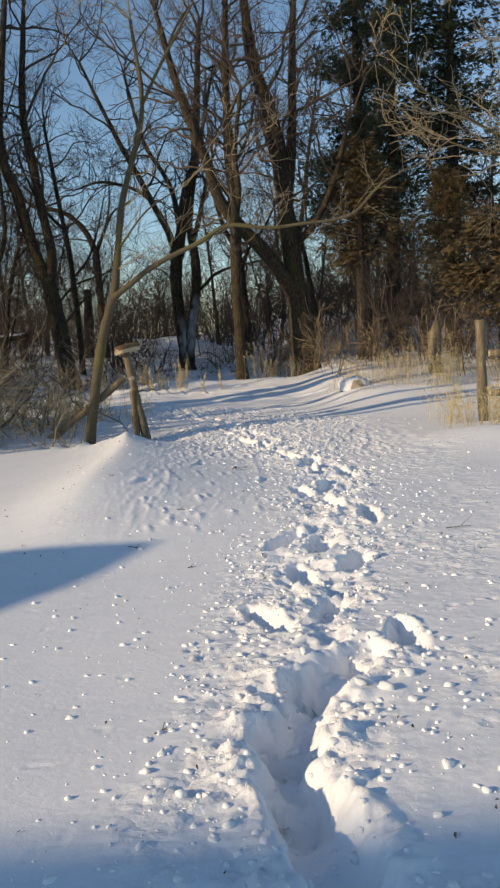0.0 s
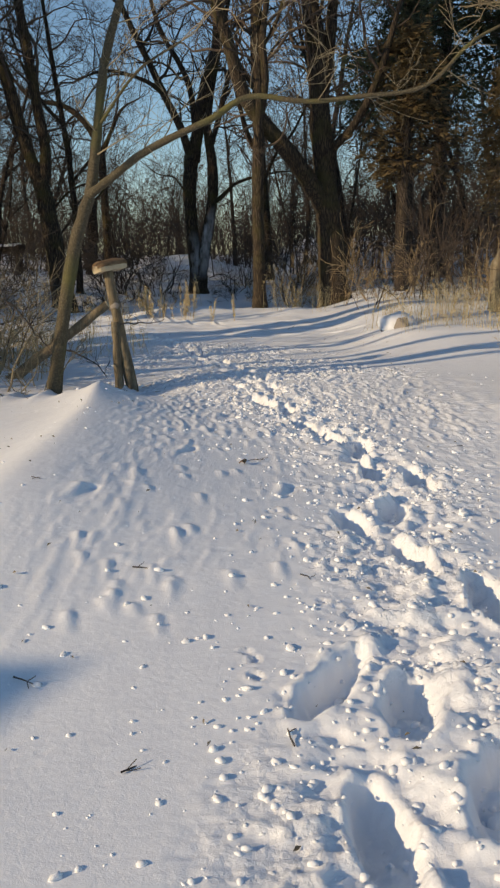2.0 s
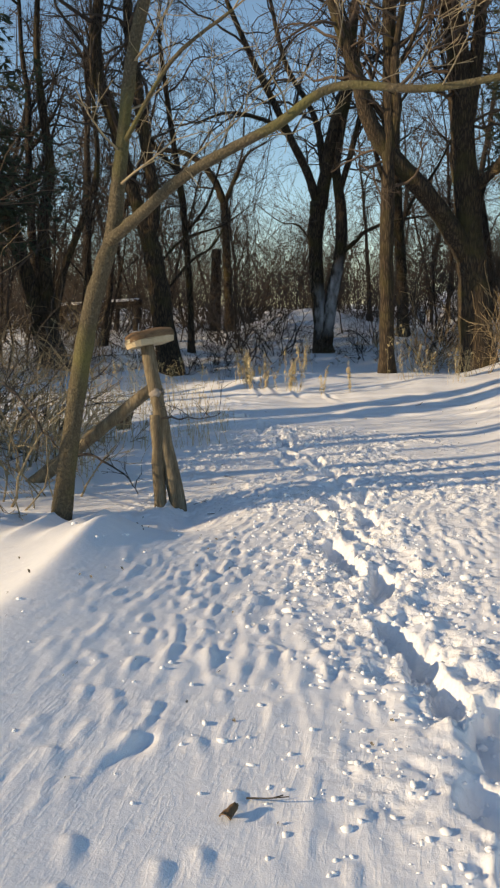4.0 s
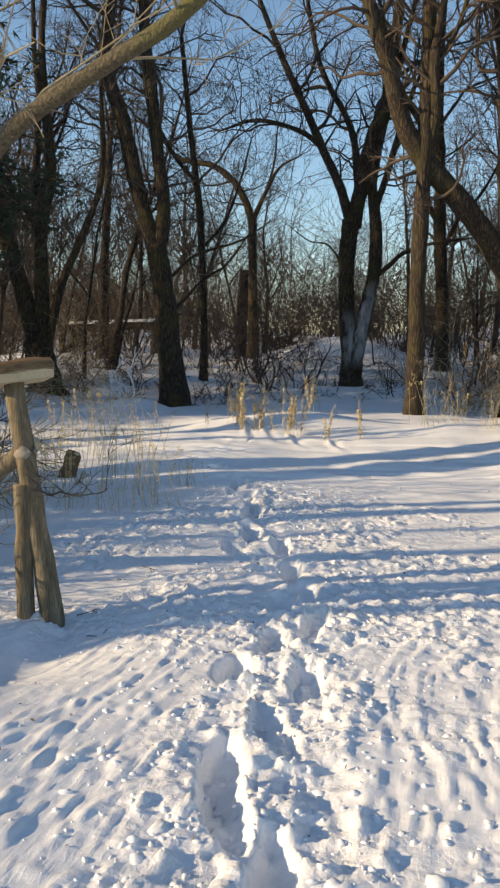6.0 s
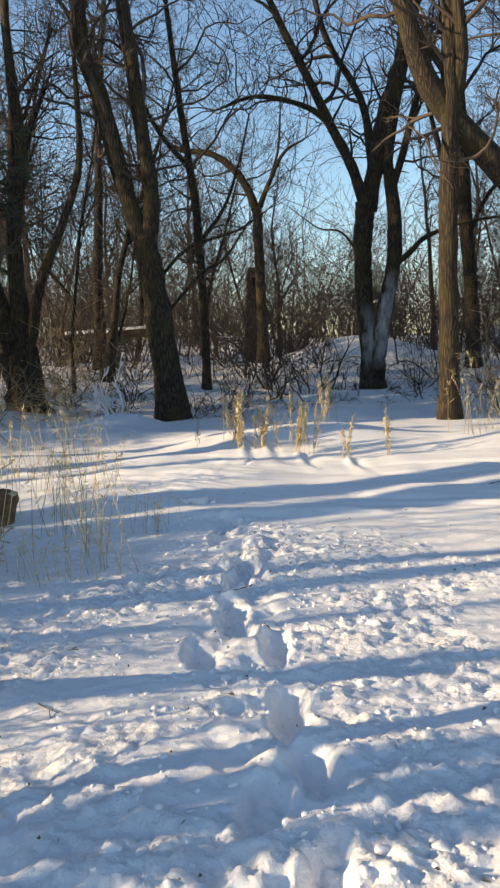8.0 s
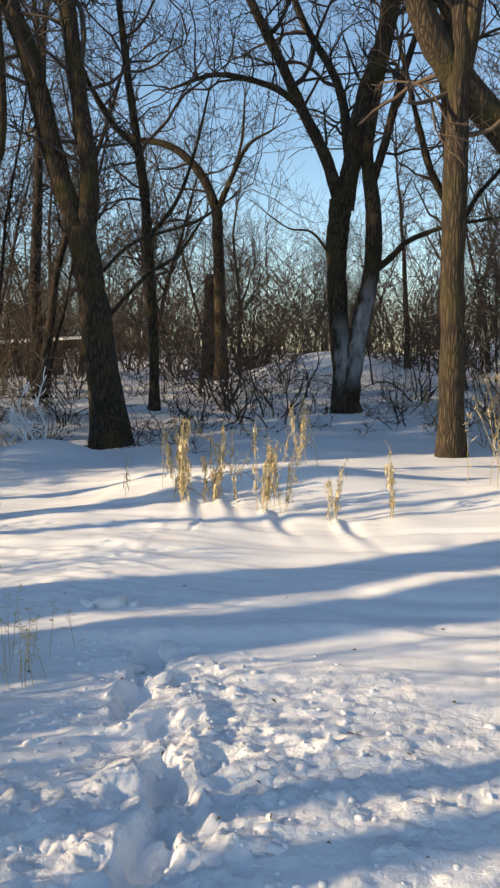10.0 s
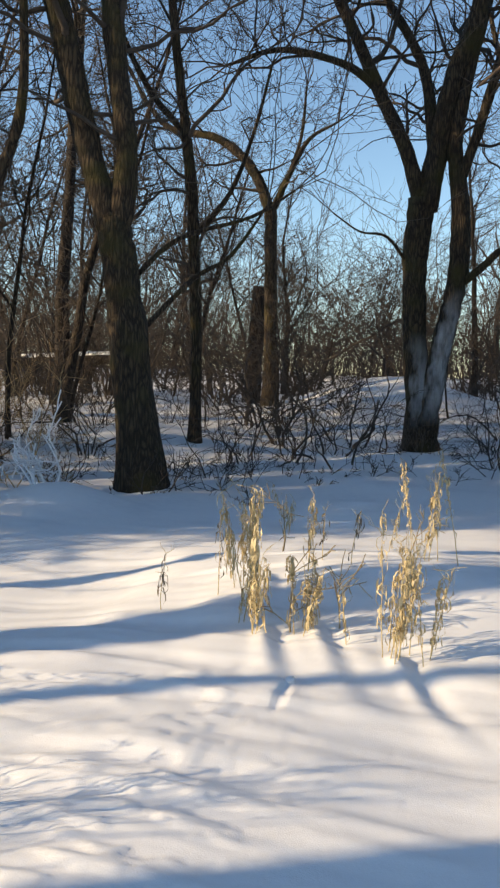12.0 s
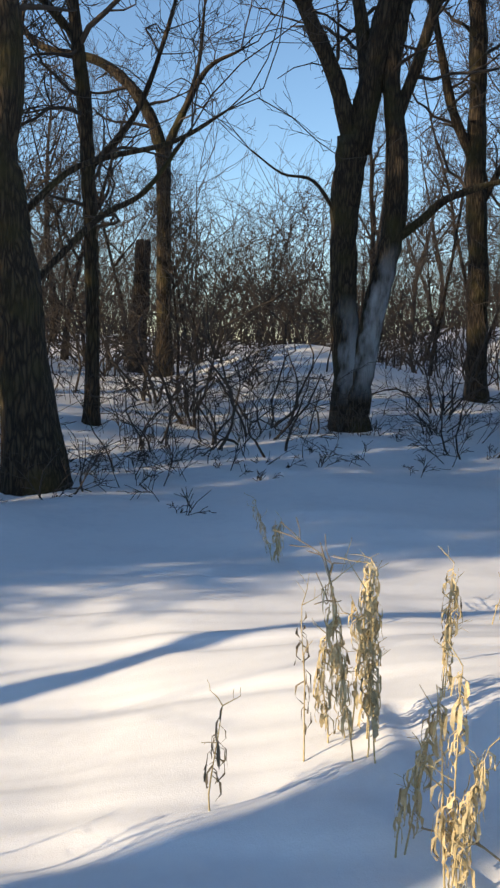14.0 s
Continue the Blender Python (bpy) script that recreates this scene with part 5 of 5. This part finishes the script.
# ---- dry weeds and grasses ----


def straw_clump(seed, height, stalks, width, mat=STRAW, name="dry_grass", label="clump of tan dry grass in the snow", droop=0.35, plume=True):
    r = random.Random(seed)
    root = thing(name, (0, 0, 0), label, "grass", label)
    for _ in range(stalks):
        g = Geo()
        p = Vector((r.gauss(0, width), r.gauss(0, width), -0.06))
        d = Vector((r.gauss(0, 0.16), r.gauss(0, 0.16), 1))
        h = height * r.uniform(0.55, 1.1)
        pts = [p]
        d.normalize()
        for i in range(6):
            d = (d + Vector((r.gauss(0, 0.05), r.gauss(0, 0.05), -0.02 * i * droop))).normalized()
            pts.append(pts[-1] + d * (h / 6))
        g.tube(pts, [0.0042, 0.004, 0.0036, 0.0032, 0.0028, 0.0022, 0.0014], 3, cap=False)
        for i in range(2, 7):
            for _ in range(2 if not plume else (1 if i < 5 else 6)):
                c = pts[i] if i == 6 else pts[i].lerp(pts[min(6, i + 1)], r.random())
                dd = Vector((r.gauss(0, 0.6), r.gauss(0, 0.6), r.uniform(-0.6, 0.9))).normalized() * r.uniform(0.04, 0.13) * (0.6 if i >= 5 else 1)
                g.blade(c, dd, dd.orthogonal().normalized() * r.uniform(0.002, 0.005))
        part("stalk", g, mat, root)
    return root


def leafy_weed(seed, height, stalks, width, leaves, leaf_mat=DRYLEAF, label="dried weed with hanging yellow leaves"):
    """Stiff stalks hung with curled, tattered leaves."""
    r = random.Random(seed)
    root = thing("dry_weed", (0, 0, 0), label, "weed", label)
    for _ in range(stalks):
        g, lf = Geo(), Geo()
        p = Vector((r.gauss(0, width), r.gauss(0, width), -0.06))
        d = Vector((r.gauss(0, 0.10), r.gauss(0, 0.10), 1)).normalized()
        h = height * r.uniform(0.6, 1.1)
        pts = wander(r, p, d, h, 7, 0.06, 0.0)
        g.tube(pts, [0.0032 * (1 - 0.6 * i / 7) for i in range(8)], 4, cap=False)
        for _ in range(3):
            i = r.randint(4, 7)
            twigs(g, r, pts[i], Vector((r.gauss(0, 1), r.gauss(0, 1), 0.8)), h * r.uniform(0.08, 0.2), 0.0022, 1, kids=(1, 3), thin=0.001)
        stem = part("stalk", g, STRAW, root)
        for _ in range(int(leaves * 3.0)):
            f = r.uniform(0.25, 1.0) ** 0.8
            i = min(6, int(f * 7))
            c = pts[i].lerp(pts[i + 1], f * 7 - i)
            a = r.uniform(0, 6.28)
            out = Vector((math.cos(a), math.sin(a), 0))
            ln, wd = r.uniform(0.025, 0.085), r.choice((0.0012, r.uniform(0.0015, 0.0035), r.uniform(0.002, 0.006)))
            side = Vector((-out.y + r.uniform(-0.6, 0.6), out.x + r.uniform(-0.6, 0.6), r.uniform(-0.5, 0.5))) * wd
            # three-piece hanging strip, curled at its end
            q0, q1, q2, q3 = c, c + out * ln * 0.34 - Vector((0, 0, ln * 0.25)), c + out * ln * 0.38 - Vector((0, 0, ln * 0.7)), c + out * ln * r.uniform(0.0, 0.5) - Vector((0, 0, ln))
            n0 = len(lf.v)
            for q, w in ((q0, 0.25), (q1, 1.0), (q2, 0.9), (q3, 0.15)):
                tw = out * r.uniform(-0.0045, 0.0045)
                lf.v.append(tuple(q + side * w + tw))
                lf.v.append(tuple(q - side * w - tw))
            for k in range(3):
                b = n0 + 2 * k
                lf.f.append((b, b + 1, b + 3, b + 2))
        part("leaves", lf, leaf_mat, stem)
    return root


def stand(ob, x, y, turn=0):
    y -= 0.22
    ob.location = (x, y, ground_z(x, y))
    ob.rotation_euler = (0, 0, radians(turn))


for k, (x, y, h, n, w, lv) in enumerate([(-2.55, 22.84, 0.66, 8, 0.055, 22), (-2.47, 22.31, 0.55, 2, 0.02, 14), (-2.36, 22.14, 0.62, 4, 0.03, 20), (-2.13, 22.20, 0.45, 4, 0.04, 20), (-2.24, 23.09, 0.58, 2, 0.02, 12),
                                         (-1.63, 22.07, 0.88, 8, 0.05, 18), (-1.50, 22.1, 0.8, 3, 0.04, 12), (-1.88, 22.17, 0.5, 1, 0.01, 8), (-1.46, 23.4, 0.8, 4, 0.06, 12), (-1.04, 21.95, 0.65, 3, 0.03, 16), (-0.58, 22.1, 0.65, 3, 0.03, 14),
                                         (-2.99, 26.0, 0.5, 3, 0.03, 14), (-1.75, 24.2, 0.7, 3, 0.05, 12)]):
    stand(leafy_weed(500 + k, h, n, w, lv), x, y)
for k, (x, y, h) in enumerate([(-3.02, 22.54, 0.60), (-2.76, 22.75, 0.58), (-2.23, 23.4, 0.66), (-2.02, 23.2, 0.6)]):
    stand(leafy_weed(520 + k, h, 1, 0.005, 7, OLDLEAF, "single dried weed with shrivelled grey-brown leaves"), x, y)
for k, (x, y, h) in enumerate([(-2.22, 22.07, 0.45), (-1.9, 23.6, 0.5), (-2.0, 21.9, 0.4), (-2.45, 23.6, 0.9)]):
    lone_shrub(x, y, h, 1, TWIG_PALE, 530 + k, "bare forked weed stalk", 0.3, 2)
GRASS = [straw_clump(540, 0.75, 14, 0.14), straw_clump(541, 0.6, 18, 0.2), straw_clump(542, 0.95, 10, 0.16)]
used = set()
r5 = random.Random(55)
spots = [(-2.95, 18.5), (-3.2, 18.9), (-2.55, 17.9), (-2.05, 17.45), (-2.4, 17.2), (-4.0, 19.0), (-3.8, 19.7), (-3.2, 20.0), (-4.5, 20.5), (-3.5, 17.6), (-2.1, 18.6), (-4.4, 21.6), (-5.0, 19.4)]
spots += [(2.9 + 1.6 * r5.random(), 11.4 + 2.4 * r5.random()) for _ in range(16)]
spots += [(1.4 + 4.2 * r5.random(), 17.6 + 2.2 * r5.random()) for _ in range(30)]
spots += [(-2.7 - 3.4 * r5.random(), 14.3 + 3.6 * r5.random()) for _ in range(26)]
spots += [(0.3, 22.9), (0.7, 23.6), (1.2, 22.4), (1.6, 24.6)]
for k, (x, y) in enumerate(spots):
    i = r5.randrange(3)
    put(GRASS[i], i not in used, x, y, r5.uniform(0, 360), r5.uniform(0.6, 1.1))
    used.add(i)

# ---- old beam and broken snag at the back ----


def fallen_log(a, b, rad, seed, label, snow=True):
    root = thing("fallen_log", a, label, "log")
    v = Vector(b) - Vector(a)
    pole(root, "log", (0, 0, 0), v, rad, rad * 0.8, BARK_FAR, seed)
    if snow:
        pole(root, "snow_strip", Vector((0, 0, rad * 0.65)) + v * 0.04, v * 0.96 + Vector((0, 0, rad * 0.6)), rad * 0.75, rad * 0.6, SNOW, seed + 1)


# the snowy beam of an old wooden structure, modelled as a round log
fallen_log((-13.0, 38.5, ground_z(-13, 38.5) + 0.9), (-9.3, 38.2, ground_z(-9.3, 38.2) + 1.0), 0.16, 70, "beam of an old wooden structure, propped up and topped with snow")
fallen_log((-13.2, 38.6, ground_z(-13.2, 38.6) - 0.1), (-12.2, 38.4, ground_z(-12.2, 38.4) + 1.1), 0.14, 72, "broken trunk holding up the old beam", False)
fallen_log((-9.6, 38.3, ground_z(-9.6, 38.3) - 0.1), (-9.5, 38.2, ground_z(-9.5, 38.2) + 1.15), 0.16, 74, "broken stub under the old beam", False)
snag = thing("dead_snag", (-7.2, 41.0, ground_z(-7.2, 41.0) - 0.2), "broken-off dead trunk among the saplings", "stump")
pole(snag, "trunk", (0, 0, 0), (0.15, 0, 3.4), 0.24, 0.19, BARK_FAR, 76)

# ---- twigs and scraps lying on the snow ----


def fallen_twig(x, y, turn, ln, seed):
    r, g = random.Random(seed), Geo()
    z = float(snow_height(np.array([x]), np.array([y]))[0])
    twigs(g, r, Vector((0, 0, 0.008)), Vector((1, 0, 0.0)), ln, 0.004, 1, bend=0.1, lift=0.0, kids=(1, 2), thin=0.002)
    root = tagged(new("fallen_twig", g.mesh("fallen_twig", TWIG_DARK)), "dark broken twig lying on the snow", "twig", "fallen twigs")
    root.location, root.rotation_euler = (x, y, z), (0, 0, radians(turn))


r6 = random.Random(66)
for k, (x, y, ln) in enumerate([(1.55, 5.85, 0.25), (1.75, 5.9, 0.18), (0.15, 7.2, 0.1), (-0.12, 9.34, 0.14), (-1.45, 15.3, 0.16), (-1.55, 14.4, 0.14), (-1.35, 14.1, 0.16), (-1.15, 17.0, 0.18), (0.5, 20.4, 0.12), (1.45, 6.4, 0.2), (-0.62, 7.2, 0.1)]):
    fallen_twig(x, y, r6.uniform(-40, 40), ln, 80 + k)
for k in range(18):
    fallen_twig(r6.uniform(-2.2, 2.2), r6.uniform(3, 19.5), r6.uniform(0, 360), r6.uniform(0.04, 0.10), 120 + k)


def crumbs():
    """Loose bits of broken crust along the track."""
    r, g = random.Random(91), Geo()
    n = 6000
    ys = np.array([r.uniform(1.6, 19.0) for _ in range(n)])
    xs = np.array([float(trail_x(y)) + r.gauss(0, 0.42 if r.random() < (0.45 if 13.8 < y < 18 else 0.86) else 1.1) for y in ys])
    zs = with_prints(xs, ys, snow_height(xs, ys))
    bm = bmesh.new()
    bmesh.ops.create_icosphere(bm, subdivisions=1, radius=1)
    ball, faces = [v.co.copy() for v in bm.verts], [tuple(v.index for v in f.verts) for f in bm.faces]
    bm.free()
    for x, y, z in zip(xs, ys, zs):
        s = 0.004 + 0.016 * r.random() ** 2.6
        n0, w = len(g.v), r.uniform(0, 3.14)
        a, b, c = s * r.uniform(0.8, 1.6), s * r.uniform(0.6, 1.1), s * r.uniform(0.5, 0.9)
        for q in ball:
            k = r.uniform(0.75, 1.2)
            px, py = q.x * a * k, q.y * b * k
            g.v.append((x + px * math.cos(w) - py * math.sin(w), y + px * math.sin(w) + py * math.cos(w), z + c * 0.2 + q.z * c * k))
        g.f += [tuple(n0 + i for i in f) for f in faces]
    ob = new("snow_crumbs", g.mesh("snow_crumbs", SNOW))
    tagged(ob, "loose crumbs of broken snow crust along the track", "snow", kind="stuff")


crumbs()


def clods():
    """Lumps of crust thrown out beside the boot prints, and a few rolled over the open snow."""
    r = random.Random(95)
    shapes = []
    for _ in range(6):
        bm = bmesh.new()
        bmesh.ops.create_icosphere(bm, subdivisions=2, radius=1)
        for v in bm.verts:
            v.co = Vector((v.co.x * 1.25, v.co.y * 0.85, v.co.z * 0.6)) * (1 + 0.6 * noise.noise(v.co * 1.5 + Vector((9.1 * len(shapes), 0, 0))) + 0.25 * noise.noise(v.co * 4.0))
        me = bpy.data.meshes.new("clod")
        bm.to_mesh(me)
        bm.free()
        me.materials.append(SNOW)
        me.polygons.foreach_set("use_smooth", [True] * len(me.polygons))
        shapes.append(me)
    spots = []
    for k in range(280):
        if k < 46:
            x, y, s = r.uniform(0.0, 0.95), r.uniform(3.2, 4.7), 0.012 + 0.024 * r.random() ** 2
        elif k < 130:
            x, y, s = r.uniform(-1.2, 0.3), r.uniform(2.6, 7.0), 0.007 + 0.013 * r.random() ** 2
        else:
            y = r.uniform(2.0, 17.5)
            x, s = float(trail_x(y)) + r.choice((-1, 1)) * r.uniform(0.14, 0.6), 0.010 + 0.024 * r.random() ** 2
        spots.append((x, y, s))
    spots += [(-2.08, 21.46, 0.028), (-2.10, 19.55, 0.085), (-2.22, 19.50, 0.05), (-1.98, 19.60, 0.045), (-1.56, 18.95, 0.07), (-1.70, 18.86, 0.05), (-1.48, 18.62, 0.045)]
    xs, ys, _ = np.array(spots).T
    zs = with_prints(xs, ys, snow_height(xs, ys))
    for k, (x, y, s) in enumerate(spots):
        z = float(zs[k])
        ob = link("clod", shapes[k % 6], GROUND)
        ob.location, ob.scale = (x, y, z + s * 0.12), (s, s, s)
        ob.rotation_euler = (r.uniform(-0.4, 0.4), r.uniform(-0.4, 0.4), r.uniform(0, 6.28))


clods()


def litter():
    """Seeds and scraps of leaf scattered on the lawn."""
    r, g = random.Random(92), Geo()
    n = 420
    xs, ys = np.array([r.uniform(-2.6, 2.6) for _ in range(n)]), np.array([r.uniform(2.2, 20) for _ in range(n)])
    zs = snow_height(xs, ys)
    for x, y, z in zip(xs, ys, zs):
        d = Vector((r.gauss(0, 1), r.gauss(0, 1), r.uniform(0, 0.6))).normalized() * r.uniform(0.01, 0.035)
        g.blade(Vector((x, y, z + 0.004)), d, d.orthogonal().normalized() * r.uniform(0.003, 0.008), Vector((0, 0, 0.004)))
    tagged(new("leaf_litter", g.mesh("leaf_litter", OLDLEAF, False)), "dark seeds and leaf scraps scattered on the snow", "litter", kind="stuff")


litter()

# ---- the houses behind the walk, known by their shade ----


def gable_house(name, apex, turn, half, pitch, length, label):
    """A house whose front gable has its apex there and whose ridge runs back along -x of its own turn."""
    root = thing(name, (apex[0], apex[1], 0), label, "house")
    root.rotation_euler = (0, 0, radians(turn))
    h, eave = apex[2], apex[2] - half * math.tan(pitch)
    w = Geo()
    w.v = [(-0.3, -half + 0.3, -0.3), (-0.3, half - 0.3, -0.3), (-0.3, half - 0.3, eave + 0.15), (-0.3, 0, h - 0.12), (-0.3, -half + 0.3, eave + 0.15)]
    w.v += [(-length, y, z) for _, y, z in w.v]
    w.f = [(0, 1, 2, 3, 4), (9, 8, 7, 6, 5), (0, 5, 6, 1), (1, 6, 7, 2), (4, 9, 5, 0), (2, 7, 8, 3), (3, 8, 9, 4)]
    part("wall", w, SIDING, root, smooth=False)
    for s in (-1, 1):
        g = Geo()
        g.v = [(0, 0, h), (0, s * half, eave), (-length - 0.3, s * half, eave), (-length - 0.3, 0, h), (0, 0, h - 0.15), (0, s * half, eave - 0.15), (-length - 0.3, s * half, eave - 0.15), (-length - 0.3, 0, h - 0.15)]
        g.f = [(0, 1, 2, 3), (7, 6, 5, 4), (0, 4, 5, 1), (1, 5, 6, 2), (2, 6, 7, 3), (3, 7, 4, 0)]
        part("roof", g, SHINGLE, root, smooth=False)


gable_house("house", (-0.60 - 4.5 / math.tan(SUN_EL) * math.cos(SUN_TO), 6.46 - 4.5 / math.tan(SUN_EL) * math.sin(SUN_TO), 4.5), 28, 3.2, radians(34), 8, "pale gabled house standing beside the lawn")
gable_house("house", (-17.7, -11.65, 9.86), 0, 3.2, radians(22), 9, "tall pale house across the yard")
